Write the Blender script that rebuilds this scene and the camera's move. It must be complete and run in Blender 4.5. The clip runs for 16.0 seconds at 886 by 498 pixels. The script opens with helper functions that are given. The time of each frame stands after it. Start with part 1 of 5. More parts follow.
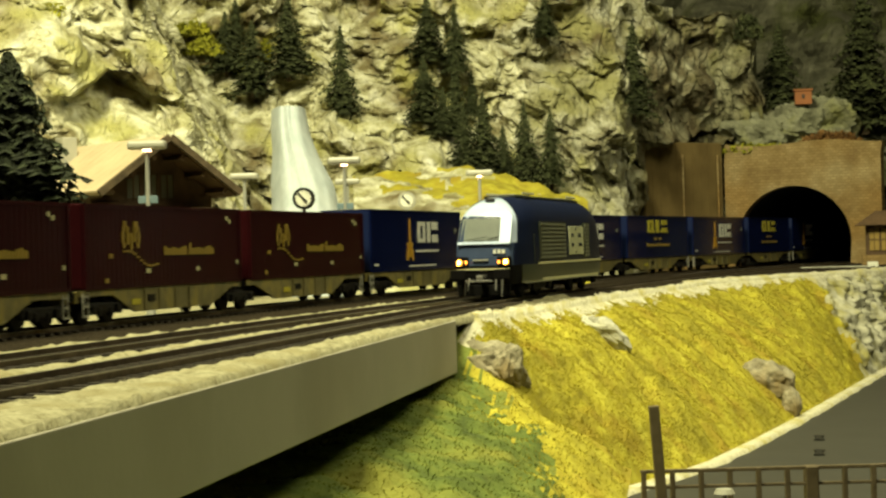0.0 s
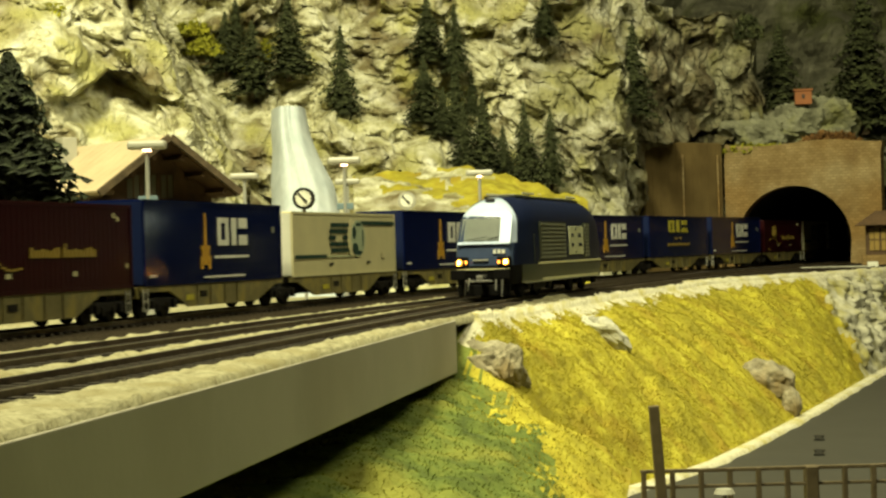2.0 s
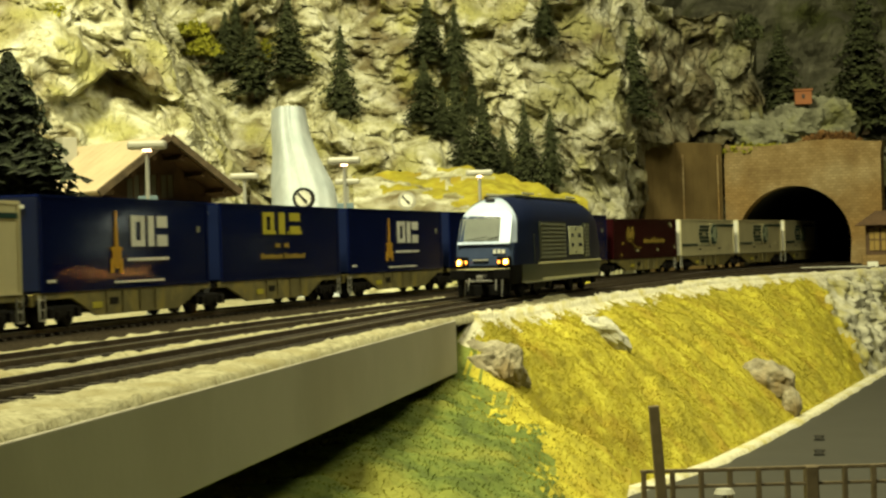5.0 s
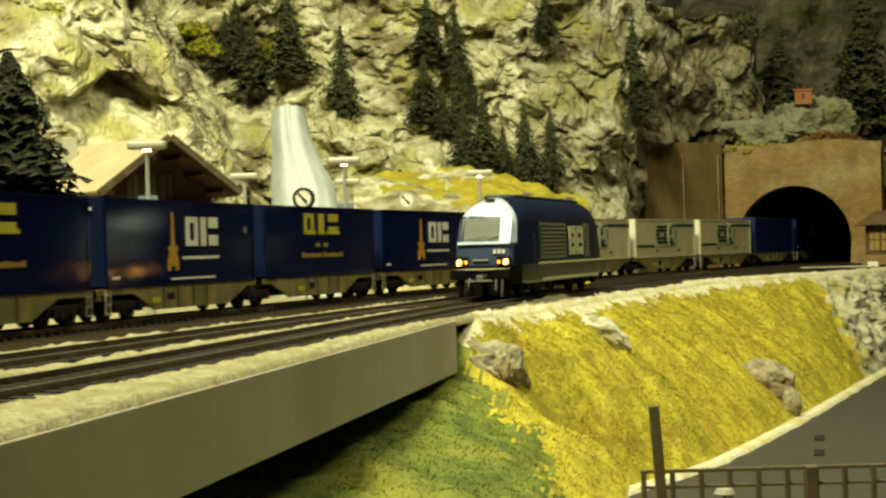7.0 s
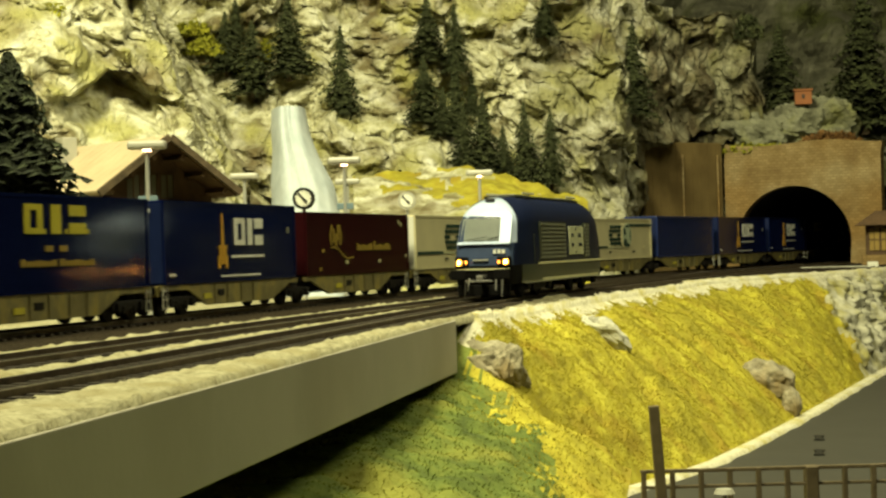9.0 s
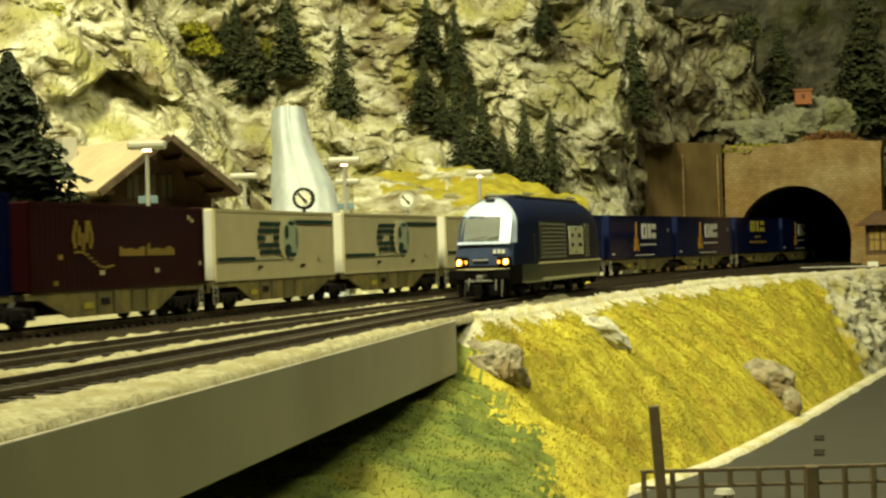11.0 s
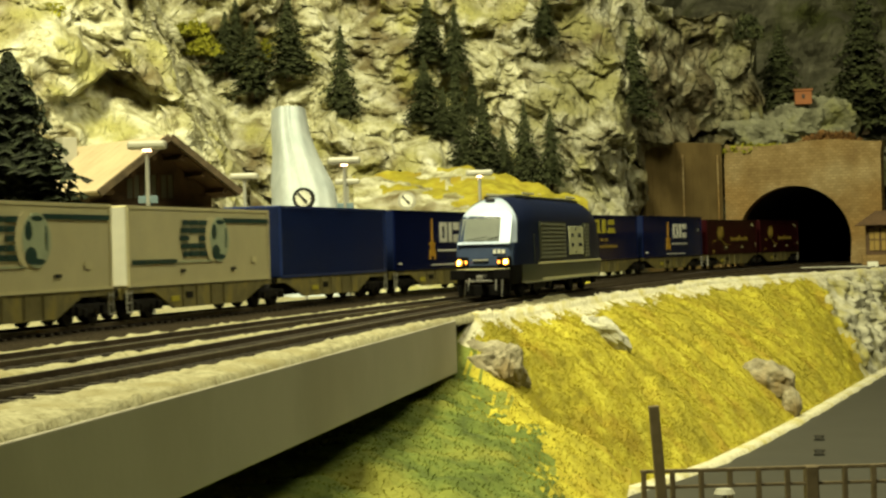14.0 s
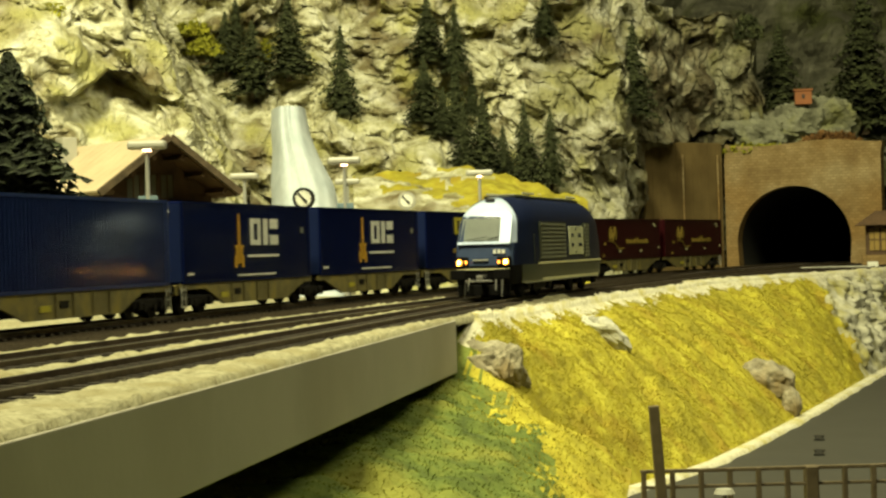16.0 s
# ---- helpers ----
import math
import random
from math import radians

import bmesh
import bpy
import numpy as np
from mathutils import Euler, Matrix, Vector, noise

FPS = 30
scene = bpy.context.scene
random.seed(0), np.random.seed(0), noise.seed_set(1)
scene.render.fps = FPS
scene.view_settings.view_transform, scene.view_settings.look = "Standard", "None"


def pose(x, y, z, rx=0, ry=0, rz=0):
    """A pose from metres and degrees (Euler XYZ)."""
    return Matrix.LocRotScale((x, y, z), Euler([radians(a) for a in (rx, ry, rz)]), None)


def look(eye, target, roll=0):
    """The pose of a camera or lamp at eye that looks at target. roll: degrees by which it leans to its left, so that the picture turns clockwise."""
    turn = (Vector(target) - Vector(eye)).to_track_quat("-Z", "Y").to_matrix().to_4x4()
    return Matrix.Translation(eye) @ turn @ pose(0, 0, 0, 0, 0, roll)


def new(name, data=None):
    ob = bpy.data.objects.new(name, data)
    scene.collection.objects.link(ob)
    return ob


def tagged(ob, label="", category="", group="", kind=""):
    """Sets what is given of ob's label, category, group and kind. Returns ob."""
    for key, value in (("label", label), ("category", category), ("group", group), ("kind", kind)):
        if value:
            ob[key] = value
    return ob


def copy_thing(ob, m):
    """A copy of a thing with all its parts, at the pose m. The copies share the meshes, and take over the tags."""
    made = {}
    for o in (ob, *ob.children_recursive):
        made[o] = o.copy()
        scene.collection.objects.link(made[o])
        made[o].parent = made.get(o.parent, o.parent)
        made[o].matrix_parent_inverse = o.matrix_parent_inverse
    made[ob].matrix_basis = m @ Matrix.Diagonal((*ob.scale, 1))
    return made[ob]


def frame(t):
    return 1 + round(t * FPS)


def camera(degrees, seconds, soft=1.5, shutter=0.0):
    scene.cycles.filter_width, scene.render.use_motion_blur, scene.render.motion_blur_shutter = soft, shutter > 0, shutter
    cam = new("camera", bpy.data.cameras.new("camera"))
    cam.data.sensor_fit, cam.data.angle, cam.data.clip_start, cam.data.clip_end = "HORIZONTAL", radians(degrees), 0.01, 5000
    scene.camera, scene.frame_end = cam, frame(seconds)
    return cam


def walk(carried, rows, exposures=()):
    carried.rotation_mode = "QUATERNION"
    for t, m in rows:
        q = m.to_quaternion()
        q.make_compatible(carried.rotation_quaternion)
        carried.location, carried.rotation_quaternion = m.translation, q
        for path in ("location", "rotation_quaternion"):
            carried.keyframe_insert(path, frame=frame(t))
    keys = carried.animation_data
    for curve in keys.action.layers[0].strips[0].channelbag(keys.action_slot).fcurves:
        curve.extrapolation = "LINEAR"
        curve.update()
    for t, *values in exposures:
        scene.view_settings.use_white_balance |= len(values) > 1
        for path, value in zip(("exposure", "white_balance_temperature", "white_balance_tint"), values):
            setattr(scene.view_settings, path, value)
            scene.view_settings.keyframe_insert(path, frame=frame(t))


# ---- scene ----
cam = camera(26.6, 16.0, soft=2.5, shutter=0.5)
EYE = (0.0, 0.0, 0.0235)
VIEW = look(EYE, (0.0, 1.0, 0.0238), roll=-1.575)
walk(cam, [(0.0, VIEW), (16.0, VIEW)])

# ---- world and lamps: a dim hall, an unseen warm lamp above, an added fill ----
world = bpy.data.worlds.new("hall_light")
scene.world = world
world.use_nodes = True
world.node_tree.nodes["Background"].inputs[0].default_value = (1.0, 0.86, 0.5, 1)
world.node_tree.nodes["Background"].inputs[1].default_value = 0.055
scene.view_settings.exposure = 0.0


def area_lamp(name, eye, target, size, watts, colour):
    data = bpy.data.lights.new(name, "AREA")
    data.shape, data.size, data.energy, data.color = "DISK", size, watts, colour
    ob = new(name, data)
    ob.matrix_world = look(eye, target)
    return ob


WARM = (0.88, 0.845, 0.475)
area_lamp("lamp_main", (-0.28, 0.40, 1.16), (-0.10, 1.15, 0.05), 0.36, 41.5, WARM)
# Added fill with no known fixture, to brighten the bank and right-facing sides.
area_lamp("lamp_second", (0.44, 0.80, 0.80), (0.10, 1.10, 0.0), 0.45, 6.6, WARM)

# ---- materials ----


def node_material(name, rough=0.6, metal=0.0, spec=0.5):
    m = bpy.data.materials.new(name)
    m.use_nodes = True
    b = m.node_tree.nodes["Principled BSDF"]
    b.inputs["Roughness"].default_value = rough
    b.inputs["Metallic"].default_value = metal
    b.inputs["Specular IOR Level"].default_value = spec
    return m, m.node_tree.nodes, m.node_tree.links, b


def rgba(c):
    return (c[0], c[1], c[2], 1.0)


def mixed(name, stops, scale, rough=0.7, bump=0.3, fine=4.0, metal=0.0, spec=0.4, detail=8.0, stain=None, stain_scale=3.0, vary=0.0, distance=0.001, moss=None, moss_scale=20.0):
    """A surface of several tones: a broad noise through a ramp, a finer grain, stains and a bump."""
    m, nodes, links, b = node_material(name, rough, metal, spec)
    tc = nodes.new("ShaderNodeTexCoord")
    n1 = nodes.new("ShaderNodeTexNoise")
    n1.inputs["Scale"].default_value, n1.inputs["Detail"].default_value = scale, detail
    n1.inputs["Roughness"].default_value = 0.65
    links.new(tc.outputs["Object"], n1.inputs["Vector"])
    ramp = nodes.new("ShaderNodeValToRGB")
    els = ramp.color_ramp.elements
    while len(els) < len(stops):
        els.new(0.5)
    for e, (p, c) in zip(els, stops):
        e.position, e.color = p, rgba(c)
    links.new(n1.outputs["Fac"], ramp.inputs["Fac"])
    out = ramp.outputs["Color"]
    n2 = nodes.new("ShaderNodeTexNoise")
    n2.inputs["Scale"].default_value, n2.inputs["Detail"].default_value = scale * fine, 5.0
    links.new(tc.outputs["Object"], n2.inputs["Vector"])
    if stain:
        n3 = nodes.new("ShaderNodeTexNoise")
        n3.inputs["Scale"].default_value, n3.inputs["Detail"].default_value = stain_scale, 6.0
        links.new(tc.outputs["Object"], n3.inputs["Vector"])
        r3 = nodes.new("ShaderNodeMapRange")
        r3.inputs["From Min"].default_value, r3.inputs["From Max"].default_value = 0.5, 0.68
        links.new(n3.outputs["Fac"], r3.inputs["Value"])
        mx = nodes.new("ShaderNodeMix")
        mx.data_type = "RGBA"
        links.new(r3.outputs["Result"], mx.inputs["Factor"])
        links.new(out, mx.inputs["A"])
        mx.inputs["B"].default_value = rgba(stain)
        out = mx.outputs["Result"]
    if moss:
        n4, r4, m4 = nodes.new("ShaderNodeTexNoise"), nodes.new("ShaderNodeMapRange"), nodes.new("ShaderNodeMix")
        n4.noise_dimensions = "4D"
        n4.inputs["W"].default_value = 7.3
        n4.inputs["Scale"].default_value, n4.inputs["Detail"].default_value = moss_scale, 7.0
        links.new(tc.outputs["Object"], n4.inputs["Vector"])
        r4.inputs["From Min"].default_value, r4.inputs["From Max"].default_value, r4.inputs["To Max"].default_value = 0.50, 0.64, 0.85
        links.new(n4.outputs["Fac"], r4.inputs["Value"])
        m4.data_type = "RGBA"
        links.new(r4.outputs["Result"], m4.inputs["Factor"])
        links.new(out, m4.inputs["A"])
        m4.inputs["B"].default_value = rgba(moss)
        out = m4.outputs["Result"]
    if vary:
        info = nodes.new("ShaderNodeNewGeometry")
        rng = nodes.new("ShaderNodeMapRange")
        rng.inputs["To Min"].default_value, rng.inputs["To Max"].default_value = 1.0 - vary, 1.0 + vary
        links.new(info.outputs["Random Per Island"], rng.inputs["Value"])
        hsv = nodes.new("ShaderNodeHueSaturation")
        links.new(rng.outputs["Result"], hsv.inputs["Value"])
        links.new(out, hsv.inputs["Color"])
        out = hsv.outputs["Color"]
    links.new(out, b.inputs["Base Color"])
    if bump:
        bp = nodes.new("ShaderNodeBump")
        bp.inputs["Strength"].default_value, bp.inputs["Distance"].default_value = bump, distance
        links.new(n2.outputs["Fac"], bp.inputs["Height"])
        links.new(bp.outputs["Normal"], b.inputs["Normal"])
    return m


def paint(name, c, rough=0.35, metal=0.0, spec=0.5, wear=0.12, scale=60.0):
    lo = tuple(v * (1 - wear) for v in c)
    hi = tuple(min(1, v * (1 + wear)) for v in c)
    return mixed(name, [(0.35, lo), (0.65, hi)], scale, rough, 0.05, 6.0, metal, spec)


def aged(m, low, high):
    """Lets each object of this material be a little darker or lighter."""
    nodes, links = m.node_tree.nodes, m.node_tree.links
    b = nodes["Principled BSDF"]
    info, rng, hsv = nodes.new("ShaderNodeObjectInfo"), nodes.new("ShaderNodeMapRange"), nodes.new("ShaderNodeHueSaturation")
    rng.inputs["To Min"].default_value, rng.inputs["To Max"].default_value = low, high
    links.new(info.outputs["Random"], rng.inputs["Value"])
    links.new(rng.outputs["Result"], hsv.inputs["Value"])
    links.new(b.inputs["Base Color"].links[0].from_socket, hsv.inputs["Color"])
    links.new(hsv.outputs["Color"], b.inputs["Base Color"])
    return m


def translucent(m):
    """Lets light through thin fibres."""
    nodes, links = m.node_tree.nodes, m.node_tree.links
    b, out = nodes["Principled BSDF"], nodes["Material Output"]
    t, mx = nodes.new("ShaderNodeBsdfTranslucent"), nodes.new("ShaderNodeMixShader")
    links.new(b.inputs["Base Color"].links[0].from_socket, t.inputs["Color"])
    mx.inputs["Fac"].default_value = 0.5
    links.new(b.outputs["BSDF"], mx.inputs[1])
    links.new(t.outputs["BSDF"], mx.inputs[2])
    links.new(mx.outputs["Shader"], out.inputs["Surface"])
    return m


def glowing(name, c, strength):
    m, nodes, links, b = node_material(name, 0.4)
    b.inputs["Base Color"].default_value = rgba(c)
    b.inputs["Emission Color"].default_value = rgba(c)
    b.inputs["Emission Strength"].default_value = strength
    return m


ROCK = mixed("rock", [(0.37, (0.20, 0.175, 0.085)), (0.46, (0.44, 0.42, 0.26)), (0.55, (0.64, 0.62, 0.45)), (0.68, (0.82, 0.81, 0.69))], 58, 0.85, 1.0, 5.0, stain=(0.15, 0.115, 0.05), stain_scale=14, distance=0.004, moss=(0.44, 0.42, 0.15), moss_scale=21)
# Dimmed rock copies for the less lit right side, with brown stain and moss.
ROCK_STAINED_DIM = mixed("rock_stained_brown_dim", [(0.37, (0.07, 0.055, 0.028)), (0.46, (0.17, 0.145, 0.085)), (0.56, (0.30, 0.28, 0.19)), (0.70, (0.50, 0.48, 0.36))], 45, 0.85, 0.9, 6.0, stain=(0.085, 0.062, 0.028), stain_scale=14, distance=0.004, moss=(0.20, 0.18, 0.09), moss_scale=24)
ROCK_SHADED = mixed("rock_shaded", [(0.37, (0.15, 0.135, 0.07)), (0.46, (0.33, 0.315, 0.205)), (0.55, (0.48, 0.465, 0.345)), (0.68, (0.66, 0.65, 0.55))], 55, 0.85, 1.0, 5.0, stain=(0.12, 0.092, 0.04), stain_scale=15, distance=0.004, moss=(0.33, 0.315, 0.135), moss_scale=22)
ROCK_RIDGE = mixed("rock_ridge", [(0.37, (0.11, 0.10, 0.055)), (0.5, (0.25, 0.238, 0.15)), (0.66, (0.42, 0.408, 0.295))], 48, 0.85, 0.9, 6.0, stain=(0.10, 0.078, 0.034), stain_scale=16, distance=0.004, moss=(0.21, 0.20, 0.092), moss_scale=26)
KNOLL = mixed("pale_mossy_rock", [(0.3, (0.11, 0.11, 0.072)), (0.5, (0.22, 0.22, 0.152)), (0.7, (0.33, 0.33, 0.245))], 40, 0.9, 0.8, 5.0, stain=(0.20, 0.20, 0.06), stain_scale=22, distance=0.003)
ROCK_GREY = mixed("rock_grey", [(0.3, (0.22, 0.21, 0.16)), (0.5, (0.48, 0.47, 0.40)), (0.7, (0.7, 0.69, 0.62))], 45, 0.8, 0.8, 4.0, stain=(0.26, 0.24, 0.1), stain_scale=20, distance=0.002)
ROCK_FACE = mixed("rock_face", [(0.3, (0.24, 0.225, 0.16)), (0.5, (0.44, 0.425, 0.325)), (0.7, (0.62, 0.60, 0.49))], 60, 0.9, 0.8, 4.0, stain=(0.32, 0.29, 0.10), stain_scale=40, distance=0.0015)
ROCK_BROWN = mixed("rock_brown", [(0.3, (0.11, 0.088, 0.05)), (0.5, (0.28, 0.25, 0.17)), (0.7, (0.45, 0.42, 0.31))], 60, 0.85, 0.8, 4.0, stain=(0.22, 0.16, 0.07), stain_scale=45, distance=0.002)
ROCK_MID = mixed("rock_mossy_dim", [(0.3, (0.038, 0.038, 0.023)), (0.55, (0.13, 0.126, 0.088)), (0.75, (0.23, 0.222, 0.168))], 30, 0.85, 0.8, 5.0, stain=(0.07, 0.078, 0.022), stain_scale=14, distance=0.004)
GRAVEL = mixed("cream_gravel", [(0.32, (0.17, 0.150, 0.085)), (0.48, (0.29, 0.268, 0.168)), (0.68, (0.40, 0.375, 0.255))], 420, 0.95, 0.5, 2.5, spec=0.1, stain=(0.25, 0.22, 0.12), stain_scale=55, distance=0.001)
PLASTER = mixed("cream_plaster", [(0.32, (0.36, 0.325, 0.22)), (0.48, (0.54, 0.51, 0.38)), (0.68, (0.66, 0.64, 0.51))], 260, 0.95, 0.7, 2.5, spec=0.1, stain=(0.44, 0.39, 0.17), stain_scale=60, distance=0.0015)
BALLAST_SHADE = mixed("brown_ballast_shade", [(0.3, (0.014, 0.011, 0.007)), (0.55, (0.030, 0.023, 0.015)), (0.75, (0.060, 0.047, 0.031))], 700, 0.95, 0.9, 2.0, spec=0.05, distance=0.001)
SLEEPER = mixed("dark_sleeper", [(0.3, (0.025, 0.02, 0.016)), (0.7, (0.07, 0.055, 0.04))], 200, 0.75, 0.3)
RAIL = mixed("rusty_rail", [(0.3, (0.06, 0.045, 0.03)), (0.7, (0.16, 0.12, 0.08))], 150, 0.5, 0.2, metal=0.4)
RAIL_TOP = mixed("worn_rail_top", [(0.3, (0.25, 0.23, 0.19)), (0.7, (0.4, 0.38, 0.33))], 150, 0.3, 0.05, metal=0.9)
CONCRETE = mixed("grey_girder_paint", [(0.35, (0.395, 0.368, 0.30)), (0.65, (0.435, 0.405, 0.335))], 30, 0.6, 0.08, 12.0, stain=(0.36, 0.33, 0.262), stain_scale=14)
ROAD = mixed("grey_road", [(0.35, (0.036, 0.034, 0.028)), (0.65, (0.043, 0.041, 0.034))], 40, 0.7, 0.1, 10.0)
TURF = mixed("yellow_turf", [(0.3, (0.25, 0.20, 0.015)), (0.5, (0.39, 0.34, 0.028)), (0.7, (0.51, 0.46, 0.055))], 90, 0.95, 0.45, 2.5, stain=(0.32, 0.24, 0.022), stain_scale=42, distance=0.003, moss=(0.27, 0.235, 0.02), moss_scale=26)
TURF_GREEN = mixed("green_turf", [(0.3, (0.045, 0.065, 0.012)), (0.5, (0.11, 0.145, 0.025)), (0.7, (0.21, 0.23, 0.040))], 60, 0.95, 0.7, 4.0, distance=0.002, moss=(0.22, 0.215, 0.034), moss_scale=30)
FIBRE = mixed("yellow_grass_fibre", [(0.3, (0.26, 0.205, 0.015)), (0.5, (0.40, 0.35, 0.028)), (0.7, (0.52, 0.47, 0.055))], 40, 0.95, 0.0, vary=0.10, stain=(0.33, 0.25, 0.023), stain_scale=42, moss=(0.28, 0.24, 0.02), moss_scale=26)
FIBRE_GREEN = mixed("green_grass_fibre", [(0.3, (0.06, 0.085, 0.016)), (0.5, (0.14, 0.175, 0.030)), (0.7, (0.26, 0.275, 0.048))], 60, 0.9, 0.0, vary=0.2, moss=(0.25, 0.24, 0.038), moss_scale=30)
NEEDLE = mixed("spruce_needles", [(0.3, (0.020, 0.026, 0.010)), (0.5, (0.055, 0.066, 0.026)), (0.75, (0.14, 0.145, 0.058))], 90, 0.9, 0.0, vary=0.5)
NEEDLE_DARK = mixed("dark_spruce_needles", [(0.3, (0.008, 0.011, 0.005)), (0.5, (0.020, 0.026, 0.012)), (0.78, (0.06, 0.068, 0.03))], 90, 0.9, 0.0, vary=0.5)
BARK = mixed("brown_bark", [(0.3, (0.05, 0.035, 0.02)), (0.7, (0.12, 0.085, 0.05))], 150, 0.9, 0.5)
SHRUB = mixed("yellow_green_shrub", [(0.3, (0.14, 0.15, 0.01)), (0.7, (0.38, 0.36, 0.03))], 90, 0.95, 0.0, vary=0.3)
RUSTY_SHRUB = mixed("rust_brown_shrub", [(0.3, (0.10, 0.045, 0.015)), (0.7, (0.25, 0.13, 0.04))], 90, 0.95, 0.0, vary=0.3)
COTTON = mixed("white_water", [(0.3, (0.36, 0.41, 0.445)), (0.55, (0.475, 0.52, 0.55)), (0.8, (0.59, 0.63, 0.64))], 30, 1.0, 0.2, 8.0)
PORTAL = mixed("sandstone_portal", [(0.3, (0.18, 0.118, 0.050)), (0.5, (0.28, 0.198, 0.09)), (0.7, (0.39, 0.295, 0.155))], 30, 0.85, 0.5, 8.0, spec=0.2, stain=(0.34, 0.275, 0.155), stain_scale=14, moss=(0.27, 0.165, 0.057), moss_scale=9)
BROWN_WALL = mixed("brown_retaining_wall", [(0.3, (0.11, 0.076, 0.030)), (0.7, (0.185, 0.13, 0.053))], 25, 0.85, 0.3, 10.0, spec=0.2, moss=(0.095, 0.063, 0.024), moss_scale=14)


def bricked(m, scale=1.0):
    """Adds fine courses of masonry to a material, along x and up z."""
    nodes, links = m.node_tree.nodes, m.node_tree.links
    b = nodes["Principled BSDF"]
    tc, sep, com, br, mx = (nodes.new(k) for k in ("ShaderNodeTexCoord", "ShaderNodeSeparateXYZ", "ShaderNodeCombineXYZ", "ShaderNodeTexBrick", "ShaderNodeMix"))
    links.new(tc.outputs["Object"], sep.inputs[0])
    links.new(sep.outputs["X"], com.inputs["X"])
    links.new(sep.outputs["Z"], com.inputs["Y"])
    links.new(com.outputs[0], br.inputs["Vector"])
    br.inputs["Scale"].default_value = 85.0 * scale
    br.inputs["Color1"].default_value, br.inputs["Color2"].default_value, br.inputs["Mortar"].default_value = (1, 1, 1, 1), (0.72, 0.70, 0.66, 1), (0.62, 0.58, 0.52, 1)
    br.inputs["Mortar Size"].default_value = 0.03
    mx.data_type, mx.blend_type = "RGBA", "MULTIPLY"
    mx.inputs["Factor"].default_value = 0.8
    links.new(b.inputs["Base Color"].links[0].from_socket, mx.inputs["A"])
    links.new(br.outputs["Color"], mx.inputs["B"])
    links.new(mx.outputs["Result"], b.inputs["Base Color"])
    return m


bricked(PORTAL)
TUNNEL_BLACK = mixed("near_black_tunnel", [(0.3, (0.008, 0.008, 0.008)), (0.7, (0.02, 0.02, 0.018))], 40, 0.95, 0.3)
BLUE = paint("dark_blue_container", (0.0040, 0.0076, 0.046), 0.11, spec=0.24)
BLUE_END = paint("blue_container_end", (0.007, 0.014, 0.060), 0.34)
BLUE_BRIGHT = paint("bright_blue_container", (0.012, 0.028, 0.130), 0.34)
WHITE = paint("cream_white_container", (0.64, 0.585, 0.35), 0.42, wear=0.06)
WHITE_END = paint("white_end_panel", (0.70, 0.69, 0.60), 0.5, wear=0.06)
MAROON = paint("maroon_container", (0.026, 0.0032, 0.0048), 0.38, spec=0.10)
WAGON = mixed("weathered_wagon_grey", [(0.3, (0.11, 0.093, 0.035)), (0.5, (0.18, 0.155, 0.065)), (0.7, (0.25, 0.22, 0.11))], 70, 0.6, 0.15, 5.0, stain=(0.30, 0.24, 0.05), stain_scale=70)
BOGIE = mixed("black_bogie", [(0.3, (0.005, 0.0045, 0.004)), (0.7, (0.014, 0.012, 0.010))], 150, 0.6, 0.2, spec=0.2)
MARK_YELLOW = paint("yellow_lettering", (0.50, 0.44, 0.04), 0.5)
MARK_DULL = paint("dull_gold_lettering", (0.29, 0.20, 0.032), 0.5)
MARK_PALE = paint("pale_yellow_label", (0.50, 0.47, 0.27), 0.5)
MARK_WHITE = paint("white_lettering", (0.72, 0.72, 0.66), 0.5)
MARK_ORANGE = paint("orange_emblem", (0.60, 0.33, 0.03), 0.5)
MARK_GREEN = paint("dark_green_lettering", (0.005, 0.035, 0.030), 0.5)
MARK_TEAL = paint("pale_teal_emblem", (0.36, 0.42, 0.29), 0.5)
LOCO_BLUE = paint("loco_dark_blue", (0.006, 0.010, 0.034), 0.42, spec=0.25)
LOCO_FRONT = paint("loco_front_blue", (0.045, 0.063, 0.120), 0.2)
LOCO_SHINE_SILVER = paint("loco_shine_silver", (0.58, 0.68, 0.90), 0.16, metal=0.2, wear=0.04)
LOCO_GREY = paint("loco_side_grey", (0.040, 0.045, 0.032), 0.4)
LOCO_CREAM = paint("loco_cream_stripe", (0.55, 0.53, 0.33), 0.45)
LOUVRE = paint("louvre_grey", (0.20, 0.21, 0.165), 0.45)
LOGO_PALE = paint("pale_green_logo", (0.42, 0.43, 0.30), 0.5)
DULL_STEEL = paint("dull_steel", (0.30, 0.29, 0.27), 0.25, metal=0.7)
LOCO_UNDER = paint("loco_underframe", (0.006, 0.0056, 0.0052), 0.7, spec=0.05)
# The pale base colour stands in for reflections on the windscreen.
GLASS_REFLECTION = paint("windscreen_painted_reflection", (0.36, 0.39, 0.36), 0.08, spec=0.8, wear=0.08)
LAMP_GLOW = glowing("headlamp_glow", (1.0, 0.47, 0.09), 70.0)
RING_GLOW = glowing("headlamp_ring_glow", (1.0, 0.50, 0.07), 1.7)
SIDE_GLOW = glowing("side_lamp_glow", (1.0, 0.45, 0.06), 1.9)
STATION_GLOW = glowing("station_lamp_glow", (1.0, 0.62, 0.35), 9.0)
METAL_GREY = paint("lamp_grey_metal", (0.42, 0.42, 0.38), 0.4, metal=0.3)
LAMP_HEAD = paint("lamp_head_grey", (0.40, 0.39, 0.33), 0.4)
